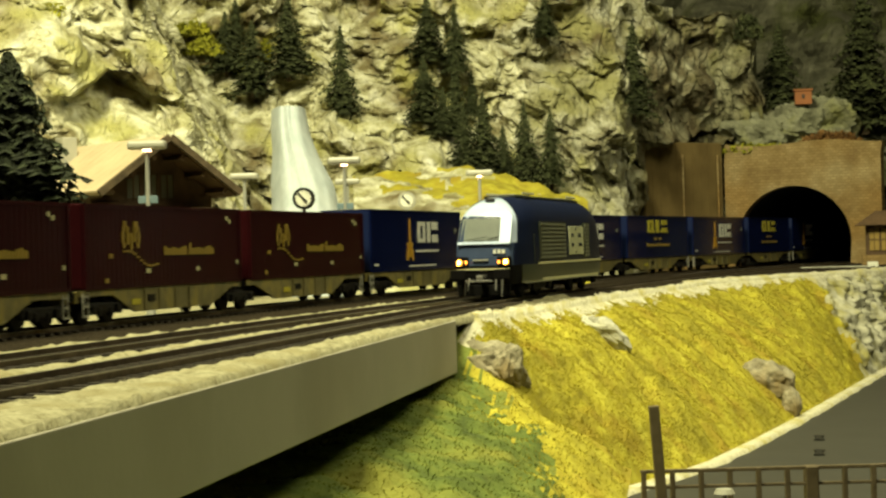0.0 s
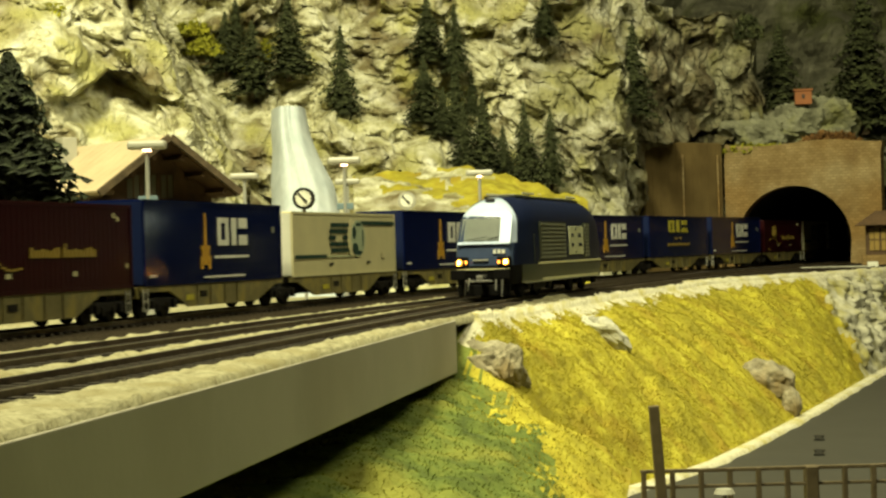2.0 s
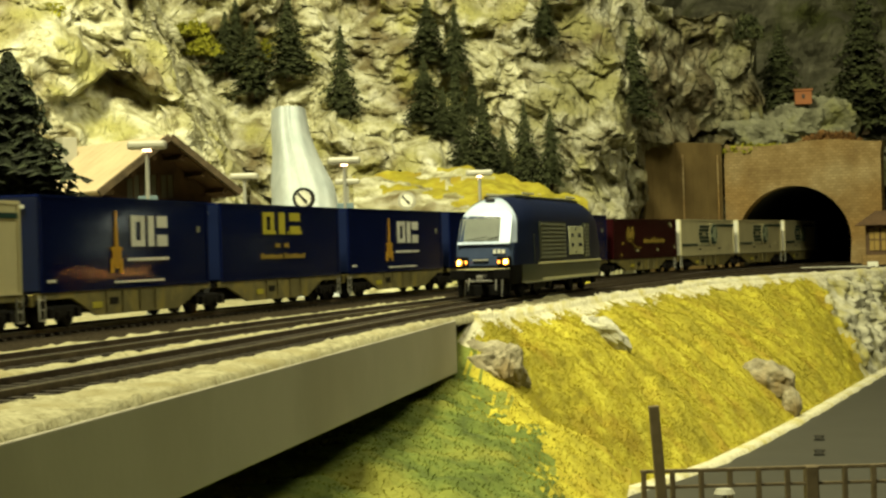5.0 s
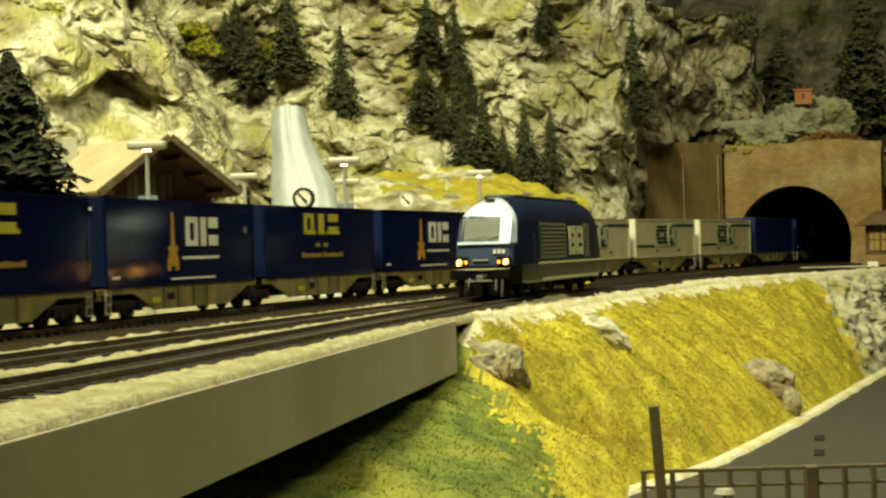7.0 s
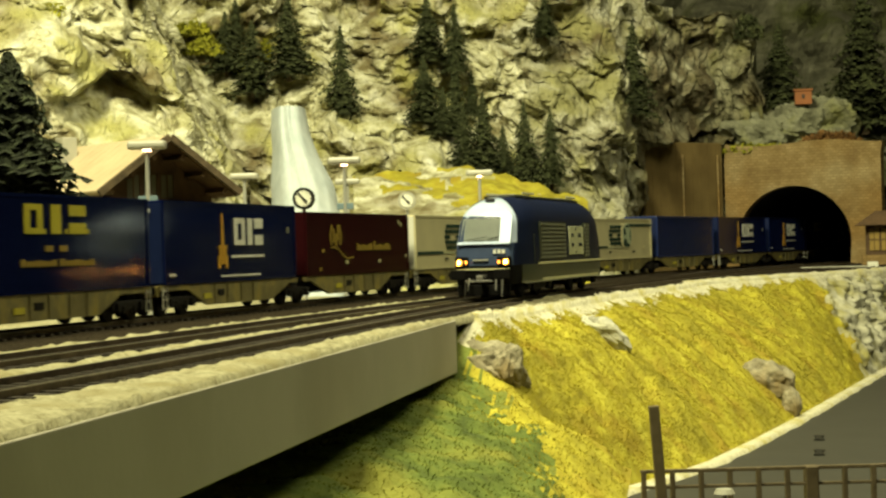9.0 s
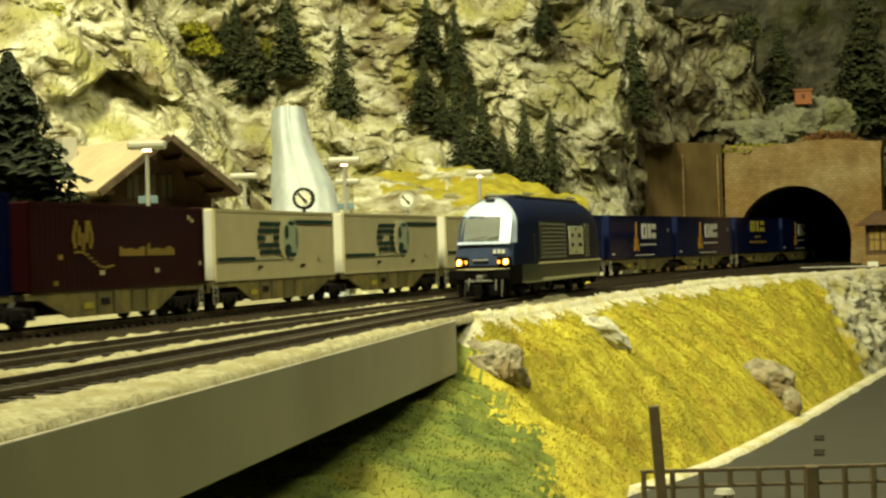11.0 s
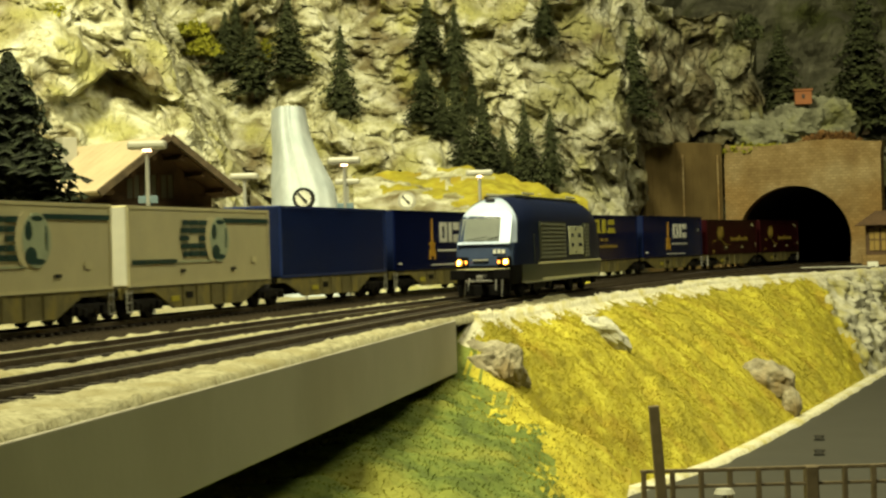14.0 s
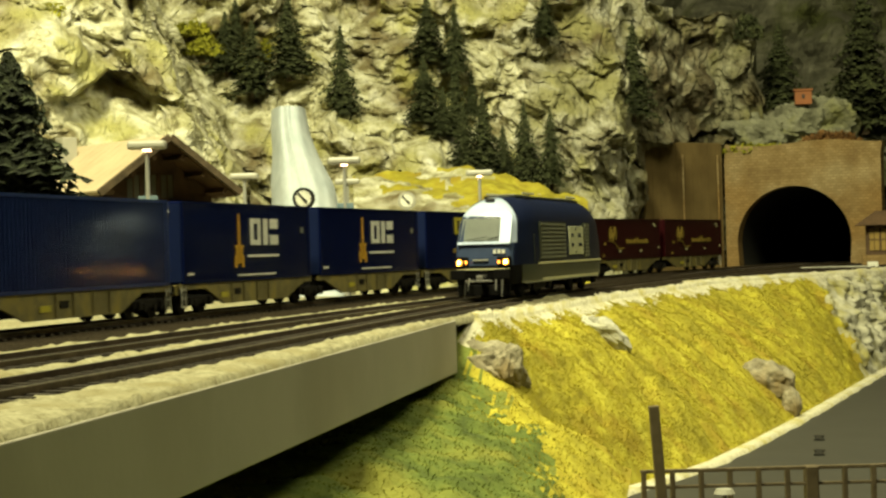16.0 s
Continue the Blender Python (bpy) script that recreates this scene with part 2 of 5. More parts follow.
ROOF = mixed("pale_roof_boards", [(0.3, (0.46, 0.36, 0.23)), (0.7, (0.58, 0.47, 0.31))], 40, 0.8, 0.2, 8.0)
TIMBER = mixed("dark_timber", [(0.3, (0.05, 0.028, 0.014)), (0.7, (0.12, 0.07, 0.035))], 60, 0.8, 0.3, 8.0)
CLOCK_WHITE = paint("clock_face_white", (0.75, 0.75, 0.66), 0.4)
BLACK = paint("black_paint", (0.012, 0.012, 0.012), 0.5)
POST_BROWN = mixed("brown_post", [(0.3, (0.10, 0.075, 0.04)), (0.7, (0.17, 0.13, 0.075))], 100, 0.6, 0.3)
ORANGE_HUT = paint("orange_brick_hut", (0.30, 0.11, 0.04), 0.8)
SIGN_BLUE = paint("sign_blue_grey", (0.16, 0.23, 0.27), 0.5)
PANE = paint("grey_window_pane", (0.13, 0.125, 0.09), 0.2)
WINDOW_AMBER = paint("amber_window", (0.28, 0.19, 0.055), 0.3)
HALL = mixed("dark_hall_wall", [(0.3, (0.03, 0.03, 0.028)), (0.7, (0.05, 0.048, 0.044))], 3, 0.9, 0.1)

for _m in (FIBRE, FIBRE_GREEN):
    translucent(_m)
for _m in (WHITE, MAROON):
    aged(_m, 0.82, 1.08)

# ---- helpers for meshes ----


def mesh_from(name, bm, material):
    me = bpy.data.meshes.new(name)
    bm.to_mesh(me)
    bm.free()
    me.materials.append(material)
    return me


def part(name, bm, material, parent, label="", smooth=False):
    me = mesh_from(name, bm, material) if isinstance(bm, bmesh.types.BMesh) else bm
    if smooth:
        for f in me.polygons:
            f.use_smooth = True
    ob = new(name, me)
    if parent:
        ob.parent = parent
    if label:
        tagged(ob, label)
    return ob


def box(x0, x1, y0, y1, z0, z1, bevel=0.0, bm=None):
    bm = bm or bmesh.new()
    made = bmesh.ops.create_cube(bm, size=1.0)["verts"]
    for v in made:
        v.co = Vector((x0 + (v.co.x + 0.5) * (x1 - x0), y0 + (v.co.y + 0.5) * (y1 - y0), z0 + (v.co.z + 0.5) * (z1 - z0)))
    if bevel:
        edges = list({e for v in made for e in v.link_edges})
        bmesh.ops.bevel(bm, geom=edges, offset=bevel, segments=2, profile=0.5, affect="EDGES")
    return bm


def rod(a, b, r0, r1=None, n=8, bm=None):
    bm = bm or bmesh.new()
    a, b = Vector(a), Vector(b)
    turn = (b - a).to_track_quat("Z", "Y").to_matrix().to_4x4()
    m = Matrix.Translation((a + b) / 2) @ turn
    bmesh.ops.create_cone(bm, cap_ends=True, segments=n, radius1=r0, radius2=r0 if r1 is None else r1, depth=(b - a).length, matrix=m)
    return bm


def grid_mesh(name, pts, material, smooth=True):
    """A sheet from a 2D array of places, rows by columns."""
    rows, cols = len(pts), len(pts[0])
    idx = np.arange(rows * cols).reshape(rows, cols)
    faces = np.stack([idx[:-1, :-1], idx[:-1, 1:], idx[1:, 1:], idx[1:, :-1]], -1).reshape(-1, 4)
    me = bpy.data.meshes.new(name)
    me.from_pydata([tuple(p) for r in pts for p in r], [], faces.tolist())
    me.materials.append(material)
    if smooth:
        me.polygons.foreach_set("use_smooth", [True] * len(me.polygons))
    return me


def fbm(p, freq, octaves=4):
    v, a = 0.0, 1.0
    q = Vector(p) * freq
    for _ in range(octaves):
        v += a * noise.noise(q)
        q, a = q * 2.03 + Vector((3.1, 1.7, 5.3)), a * 0.5
    return v


# ---- the line: near side of the moving train, by its length s, and places beside it ----
S0, DS = -3.2, 0.005
_s = np.arange(S0, 4.6, DS)
_u = np.clip(_s, -0.1, 1.75) - 0.7
_h = 0.32555 + 0.26835 * _u + 0.06923 * _u ** 2 - 0.29720 * _u ** 3 + 0.00614 * _u ** 4
_x, _y = np.cumsum(np.sin(_h) * DS), np.cumsum(np.cos(_h) * DS)
_x += -0.198 - np.interp(0, _s, _x)
_y += 0.3855 - np.interp(0, _s, _y)


def heading(s):
    return float(np.interp(s, _s, _h))


def beside(s, off, z=0.0):
    """The place off metres to the right of the line at s."""
    h = heading(s)
    return Vector((float(np.interp(s, _s, _x)) + off * math.cos(h), float(np.interp(s, _s, _y)) - off * math.sin(h), z))


A_OFF = -0.0144


def c_off(s):
    return 0.115 - 0.047 * min(max(s, -0.6), 1.8)


def b_off(s):
    return 0.066 - 0.080 * min(max((s - 0.45) / 0.9, 0), 1) ** 2


GIRDER_END = Vector((0.003, 0.711, 0))
GIRDER_DIR = Vector((math.sin(0.1615), math.cos(0.1615), 0))
GIRDER_SIDE = Vector((GIRDER_DIR.y, -GIRDER_DIR.x, 0))


def lip(s):
    if s < 0.36:
        p, h = beside(s, 0) - GIRDER_END, heading(s)
        return (0.0011 - p.dot(GIRDER_SIDE)) / Vector((math.cos(h), -math.sin(h), 0)).dot(GIRDER_SIDE)
    return float(np.interp(s, [0.365, 0.45, 0.6, 0.8, 0.95, 1.05, 1.2, 1.5, 2.0],
                           [0.113, 0.115, 0.115, 0.109, 0.112, 0.135, 0.165, 0.185, 0.19]))



def lip_drop(s):
    """How far the edge of the bed sags beside the locomotive."""
    return float(np.interp(s, [0.40, 0.46, 0.85, 1.0], [0.0, 0.0026, 0.0022, 0.0]))


# ---- large structure ----


def loft(name, stations, offsets, height, material, label, category, kind="structure", rough=0.0, freq=200):
    pts = []
    for s in stations:
        row = []
        for o in offsets(s):
            p = beside(s, o)
            n = fbm((p.x, p.y, 0.0), freq, 3) if rough else 0.0
            p.z = height(s, o) + rough * n
            if rough and s > 0.40 and lip(s) - 0.013 < o < lip(s) - 0.0008:
                p.z += 0.0016 * abs(fbm((p.x, p.y, 3.0), 170, 3)) - lip_drop(s) * min(1.0, (o - lip(s) + 0.013) / 0.006)
            row.append(p)
        pts.append(row)
    return tagged(new(name, grid_mesh(name, pts, material)), label, category, kind=kind)


def bed_profile(s, o):
    c, b = c_off(s), b_off(s)
    shoulder = min(1.0, max(0.0, (o - c - 0.0105) / 0.0035))
    fall = min(1.0, max(0.0, (lip(s) - o) / 0.004))
    if s < 0.38:
        fall = max(fall, 0.6)
    mound = max(0.0, 1 - abs(o - (b + c) / 2) / 0.0095) if s < 0.62 else 0.0
    mound = max(mound, max(0.0, 1 - abs(o - (b - 0.0235)) / 0.006) * 0.95 if s < 0.62 else 0.0)
    if lip(s) - o < 0.0004:
        return -0.012 if s > 0.4 else -0.0055
    return -0.0042 + 0.0027 * shoulder * (0.30 + 0.70 * fall) + 0.0036 * mound


loft("ground", np.concatenate([np.arange(-2.8, -0.15, 0.1), np.arange(-0.15, 1.5, 0.004), np.arange(1.5, 1.78, 0.02)]),
     lambda s: list(np.linspace(-0.62, -0.06, 24)) + list(np.linspace(-0.05, lip(s) - 0.0006, 83)) + [lip(s)],
     bed_profile, GRAVEL, "cream gravel bed under and beside the tracks", "ground", rough=0.0011, freq=260)
bed = bpy.data.objects["ground"].data
bed.materials.append(BALLAST_SHADE)
bed.materials.append(PLASTER)
for f in bed.polygons:
    c = f.center
    k = int(np.argmin((_x - c.x) ** 2 + (_y - c.y) ** 2))
    s = float(_s[k])
    if s > 0.40:
        o = (c - beside(s, 0)).dot(Vector((math.cos(_h[k]), -math.sin(_h[k]), 0)))
        edge = lip(s) - (0.0065 if s < 0.9 else 0.0100) + 0.004 * noise.noise(c * 90)
        if o > edge:
            f.material_index = 2
        elif o > -0.02 and s > 0.62:
            f.material_index = 1
    # Dark ballast; beside the train its colour also holds the wagons' shadow.
    if s <= 0.62:
        o = (c - beside(s, 0)).dot(Vector((math.cos(_h[k]), -math.sin(_h[k]), 0)))
        b, e = b_off(s), c_off(s)
        heap = abs(o - (b + e) / 2) < 0.0068 or abs(o - b + 0.0240) < 0.0056
        if -0.05 < o < e + 0.0115 + 0.003 * noise.noise(c * 150) and not heap:
            f.material_index = 1

# girder of the bridge, with the deck slab behind its face
def girder_space(r, q, z):
    return GIRDER_END - GIRDER_DIR * r + GIRDER_SIDE * q + Vector((0, 0, z))


bm = box(-1.6, 0.0, -0.30, 0.0, -0.0234, -0.0066, 0.0006)
for v in bm.verts:
    v.co = girder_space(-v.co.x, v.co.y, v.co.z)
girder = tagged(new("bridge_girder", mesh_from("bridge_girder", bm, CONCRETE)), "plain grey painted bridge girder with sharp edges", "bridge", kind="structure")
bm = box(-1.6, 0.0, -0.0008, 0.0012, -0.0234, -0.0035, 0.0003)
for v in bm.verts:
    v.co = girder_space(-v.co.x, v.co.y, v.co.z)
part("parapet", bm, CONCRETE, girder)

# the bank: from under the bridge out along the lip, down to the road
ROAD_Z = -0.075


def road_edge(k):
    y = 0.727 + 0.61 * k
    x = float(np.interp(y, [0.45, 0.683, 0.707, 0.750, 0.791, 0.8245, 0.904, 1.019, 1.177, 1.322, 1.9], [-0.095, 0.042, 0.056, 0.0794, 0.1037, 0.1206, 0.1525, 0.1965, 0.2543, 0.3068, 0.515]))
    return Vector((x - 0.0055, y + 0.002, ROAD_Z))


stations = []
for r in np.linspace(0.62, 0.0, 110):
    drop = float(np.interp(r, [0, 0.02, 0.1, 0.2, 0.33, 0.62], [-0.025, -0.0265, -0.031, -0.037, -0.044, -0.062]))
    t = girder_space(r, -0.004, drop)
    u = girder_space(r, -0.34, drop + 0.012)
    b = girder_space(r, 0.066 + 0.03 * r, drop - 0.036)
    b.z = max(b.z, -0.19)
    stations.append((u, t, b, 0.0))
for i, s in enumerate(np.linspace(0.375, 1.75, 330)):
    lipz = float(np.interp(s, [0.375, 0.40, 1.75], [-0.012, -0.0036, -0.0036]))
    t = beside(s, lip(s) - 0.0008, lipz - lip_drop(s))
    b = road_edge(-0.02 + (s - 0.375) / 0.78 * 1.02)
    u = beside(s, lip(s) - 0.03, -0.02)
    stations.append((u, t, b, s))


def rocky(s, v):
    """How far the bank has turned to bare rock."""
    return min(1.0, max(0.0, (s - 1.08 + 0.01 * v) / 0.05))


def greenness(p):
    """Above zero under the bridge, where the grass is green."""
    r, q = (GIRDER_END - p).dot(GIRDER_DIR), (p - GIRDER_END).dot(GIRDER_SIDE)
    return r - 2.5 * q + 0.022 + 0.045 * fbm(p, 45, 4)


def bank_point(u, t, b, s, v):
    """v from -1 (under the tracks) over 0 (lip) to 1 (foot)."""
    if v < 0:
        p = t.lerp(u, -v)
        if v > -0.06:
            p.z = t.z
    else:
        p = t.lerp(b, v)
        p.z += 0.006 * math.sin(v * math.pi) * (1 if b.z < t.z else 0)
    calm = 1.0 if s == 0 else min(1.0, max(0.0, v * 7))
    p.z += calm * (0.0040 * fbm(p, 28, 3) * (1 - max(0, (v - 0.8) * 5)) + 0.0022 * fbm(p, 120, 3))
    k = rocky(s, v) if v > 0 else 0.0
    if k:
        q = Vector((p.x * 34, p.y * 20, p.z * 16))
        c1, c2 = noise.voronoi(q)[0], noise.voronoi(q * 2.6)[0]
        n = k * (0.004 - 0.010 * (c1[1] - c1[0]) - 0.004 * (c2[1] - c2[0]) + 0.005 * fbm(p, 110, 4)) * min(1, v * 8) * min(1, (1 - v) * 8)
        p += Vector((-n, n * 0.6, 0))
    return p


vs = list(np.linspace(-1, -0.05, 30)) + list(np.linspace(0, 1, 60))
me = grid_mesh("bank", [[bank_point(u, t, b, s, v) for v in vs] for u, t, b, s in stations], TURF)
me.materials.append(TURF_GREEN)
me.materials.append(ROCK_FACE)
me.materials.append(PLASTER)
for k, f in enumerate(me.polygons):
    c = f.center
    row, col = divmod(k, len(vs) - 1)
    if -0.03 < vs[col] < 0.06 + 0.08 * noise.noise(c * 60) + 0.05 * noise.noise(c * 200) and stations[row][3] > 0:
        f.material_index = 3
        continue
    if vs[col] >= 0 and rocky(stations[row][3], vs[col]) + 0.5 * noise.noise(c * 90) > 0.5:
        f.material_index = 2
        continue
    if greenness(c) + 0.02 * noise.noise(c * 190) + 0.025 * noise.noise(c * 900) > 0:
        f.material_index = 1
bank = tagged(new("bank", me), "steep bank covered in yellow and green static grass", "grass bank", kind="structure")

# cream kerb strip at the foot of the bank and the grey road below
pts = []
for k in np.linspace(-0.45, 1.7, 160):
    p, side = road_edge(k), Vector((0.922, -0.387, 0))
    w = 0.0045 + 0.0016 * noise.noise(p * 60)
    pts.append([p - side * 0.004 + Vector((0, 0, -0.002)), p - side * 0.001 + Vector((0, 0, 0.002)), p + side * w + Vector((0, 0, 0.0018)), p + side * (w + 0.0015) + Vector((0, 0, -0.001))])
tagged(new("kerb", grid_mesh("kerb", pts, PLASTER)), "rough cream plaster strip along the road edge", "kerb", kind="structure")
pts = [[road_edge(k) + Vector((0.922, -0.387, 0)) * o for o in (0.0, 0.1, 0.2, 0.35)] for k in np.linspace(-0.45, 1.7, 12)]
road = tagged(new("road", grid_mesh("road", pts, ROAD)), "smooth grey road at the foot of the bank", "road", kind="structure")
lower = box(-3.2, 3.2, -3.0, 4.9, -0.24, -0.20)
tagged(new("baseboard", mesh_from("baseboard", lower, TURF_GREEN)), "green scenic base of the layout", "baseboard", kind="structure")

# the hall around
for nm, dims in (("floor", (-4, 4, -3.4, 5.4, -1.15, -1.1)), ("ceiling", (-4, 4, -3.4, 5.4, 1.9, 1.95)), ("wall_west", (-4.1, -4, -3.4, 5.4, -1.1, 1.9)),
                 ("wall_east", (4, 4.1, -3.4, 5.4, -1.1, 1.9)), ("wall_south", (-4, 4, -3.5, -3.4, -1.1, 1.9)), ("wall_north", (-4, 4, 5.4, 5.5, -1.1, 1.9))):
    tagged(new(nm, mesh_from(nm, box(*dims), HALL)), "plain dark hall " + nm.split("_")[0], nm.split("_")[0], kind="structure")

# ---- the cliff: distance by bearing and height, broken up by rock forms ----


def cliff_base(a, z):
    if a < 0:
        a = a + 0.26 * max(z, 0) * min(1, -a / 0.05)
    d = float(np.interp(a, [-0.6, -0.4, -0.25, -0.17, -0.125, -0.105, -0.092, -0.078, -0.05, -0.02, 0.02, 0.06, 0.095, 0.108, 0.13, 0.165, 0.185, 0.21, 0.26, 0.4],
                        [0.95, 1.10, 1.20, 1.24, 1.28, 1.30, 1.44, 1.56, 1.55, 1.54, 1.60, 1.62, 1.66, 1.80, 1.88, 1.92, 2.04, 2.10, 2.13, 2.2]))
    if 0.105 < a < 0.185:
        d += 0.13 * min(1, (a - 0.105) / 0.006) * min(1, (0.185 - a) / 0.02) * min(1, max(0, (0.128 - z) / 0.018))
    lean = float(np.interp(a, [-0.6, -0.12, -0.085, -0.05, 0.0, 0.1, 0.11, 0.17, 0.19, 0.3], [0.35, 0.40, 0.8, 0.8, 0.6, 0.45, 0.1, 0.1, 0.9, 0.9]))
    return d + lean * max(z, 0)


def cliff_point(a, z):
    d = cliff_base(a, z)
    p = Vector((a * d, d, z))
    warp = Vector((noise.noise(p * 30), noise.noise(p * 30 + Vector((9, 0, 0))), noise.noise(p * 30 + Vector((0, 9, 0))))) * 0.007
    n = 0.045 * fbm(p, 8, 3)
    q = p + warp
    c1 = noise.voronoi(q * 15 + Vector((0.3, 0, 0)))[0]
    c2 = noise.voronoi(q * 38)[0]
    c3 = noise.voronoi(q * 90)[0]
    d1, d2, d3 = (min(c[0], 0.75) ** 1.6 for c in (c1, c2, c3))
    n += 0.046 * d1 + 0.028 * d2 + 0.0115 * d3 - 0.020
    n += 0.030 * max(0.0, fbm(p + Vector((2, 5, 1)), 12, 3) - 0.15)
    n += 0.010 * abs(fbm(q, 40, 3)) + 0.006 * fbm(p, 110, 3) + 0.002 * noise.noise(p * 420)
    if -0.22 < a < -0.13 and 0.05 < z < 0.19:
        n += 0.075 * max(0, 1 - ((a + 0.172) / 0.036) ** 2 - ((z - 0.120) / 0.032) ** 2)
    d += n
    swing = 0.012 * fbm(q, 24, 3)
    return Vector((a * d + swing, d, z + 0.30 * n + 0.008 * fbm(p, 33, 3)))


def cliff_top(a):
    return float(np.interp(a, [-0.6, -0.13, -0.10, -0.06, 0.0, 0.03, 0.11, 0.125, 0.168, 0.173, 0.4], [0.42, 0.40, 0.36, 0.33, 0.27, 0.253, 0.262, 0.252, 0.246, 0.165, 0.16]))


bearings = np.concatenate([np.linspace(-0.6, -0.26, 50), np.linspace(-0.258, 0.258, 700), np.linspace(0.262, 0.4, 20)])
pts = []
for v in np.linspace(0, 1, 280):
    pts.append([cliff_point(a, -0.02 + v * (cliff_top(a) + 0.02)) for a in bearings])
for k in (0.12, 0.3, 0.8):
    pts.append([Vector((p.x * (1 + k), p.y * (1 + k), p.z - 0.05 * k)) for p in pts[279]])
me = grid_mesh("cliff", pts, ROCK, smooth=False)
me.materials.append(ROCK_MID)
me.materials.append(ROCK_STAINED_DIM)
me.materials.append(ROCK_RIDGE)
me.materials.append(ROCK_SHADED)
# Weaker light towards the right is put into the colour by darker rock copies.
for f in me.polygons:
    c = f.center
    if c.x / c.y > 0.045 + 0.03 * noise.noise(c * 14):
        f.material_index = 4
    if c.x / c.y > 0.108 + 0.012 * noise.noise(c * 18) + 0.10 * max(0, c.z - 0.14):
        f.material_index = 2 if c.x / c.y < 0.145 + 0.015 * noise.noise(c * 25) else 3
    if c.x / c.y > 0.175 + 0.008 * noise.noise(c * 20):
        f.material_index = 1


def clear_tunnel(me):
    """Takes away the rock that would stand inside the tunnel."""
    bm = bmesh.new()
    bm.from_mesh(me)
    gone = []
    for f in bm.faces:
        c = f.calc_center_median() - PO
        if abs(c.dot(PX)) < 0.064 and c.z < 0.084 and c.dot(PY) > -0.02:
            gone.append(f)
    bmesh.ops.delete(bm, geom=gone, context="FACES")
    bm.to_mesh(me)
    bm.free()


PS = 1.60
PH = heading(PS) - 0.02
PO = beside(PS, 0.005)
PX, PY = Vector((math.cos(PH), -math.sin(PH), 0)), Vector((math.sin(PH), math.cos(PH), 0))
clear_tunnel(me)
tagged(new("cliff", me), "rugged cream and grey plaster cliff with brown crevices, painted dimmer to the right", "cliff", kind="structure")

pts = []
for v in np.linspace(0, 1, 60):
    row = []
    for a in np.linspace(0.07, 0.36, 110):
        z = -0.02 + 0.50 * v
        q = Vector((a * 2.35, 2.35, z))
        d = 2.42 + 0.25 * v + 0.05 * fbm(q, 9, 3) - 0.05 * min(1.0, 1.7 * (noise.voronoi(q * 13)[0][1] - noise.voronoi(q * 13)[0][0])) + 0.012 * fbm(q, 45, 3)
        row.append(Vector((a * d, d, z)))
    pts.append(row)
back = grid_mesh("backdrop", pts, ROCK_MID, smooth=False)
clear_tunnel(back)
tagged(new("backdrop", back), "dim mossy hillside behind the cliff", "hillside", kind="structure")

# ---- tunnel portal, tube and the brown retaining wall ----


def portal_space(x, y, z):
    return PO + PX * x + PY * y + Vector((0, 0, z))


def arch(n=28, w=0.0575, h=0.078, spring=0.022):
    pts = [(-w * 0.97, -0.006)]
    for i in range(n + 1):
        a = math.pi * i / n
        pts.append((-w * math.cos(a), spring + (h - spring) * math.sin(a)))
    return pts + [(w * 0.97, -0.006)]


bm = bmesh.new()
arc = arch()
outer = []
for x, z in arc:
    ox = max(-0.068, min(0.090, x * 1.75 if abs(x) > 0.02 else x * 1.75))
    outer.append((ox, 0.121 + 0.002 * math.sin(x * 90)))
outer[0], outer[-1] = (-0.069, -0.006), (0.088, -0.006)
outer[1], outer[-2] = (-0.069, 0.05), (0.088, 0.05)
outer[2], outer[-3] = (-0.069, 0.105), (0.088, 0.108)
layers = []
for y in (0.0, 0.02):
    layers.append(([bm.verts.new((x, y, z)) for x, z in arc], [bm.verts.new((x, y, z)) for x, z in outer]))
for i in range(len(arc) - 1):
    (a0, o0), (a1, o1) = layers
    bm.faces.new((a0[i], a0[i + 1], o0[i + 1], o0[i]))
    bm.faces.new((a1[i], o1[i], o1[i + 1], a1[i + 1]))
    bm.faces.new((a0[i], a1[i], a1[i + 1], a0[i + 1]))
    bm.faces.new((o0[i], o0[i + 1], o1[i + 1], o1[i]))
bmesh.ops.recalc_face_normals(bm, faces=bm.faces)
portal = tagged(new("tunnel_portal", mesh_from("tunnel_portal", bm, PORTAL)), "sandstone tunnel portal with a wide dark arch", "tunnel portal", kind="structure")
portal.matrix_basis = Matrix.Translation(PO) @ pose(0, 0, 0, 0, 0, -math.degrees(PH))
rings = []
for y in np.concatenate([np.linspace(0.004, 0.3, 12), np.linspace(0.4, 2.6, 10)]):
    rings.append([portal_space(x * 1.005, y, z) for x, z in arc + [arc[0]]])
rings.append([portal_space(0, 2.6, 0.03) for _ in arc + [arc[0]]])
tagged(new("tunnel_tube", grid_mesh("tunnel_tube", rings, TUNNEL_BLACK)), "near-black inside of the tunnel", "tunnel", kind="structure")

bm = bmesh.new()
w0, w1 = Vector((0.2085, 1.850, 0)), portal_space(-0.070, -0.004, 0)
side = (w1 - w0).normalized()
nrm = Vector((side.y, -side.x, 0))
if nrm.y > 0:
    nrm = -nrm
wl = (w1 - w0).length
TURN = Matrix((side.to_4d(), (-nrm).to_4d(), (0, 0, 1, 0), (0, 0, 0, 1))).transposed()
TURN.translation = w0
for i in range(3):
    for j in range(4):
        TURN[i][j] = (side, -nrm, Vector((0, 0, 1)), w0)[j][i]
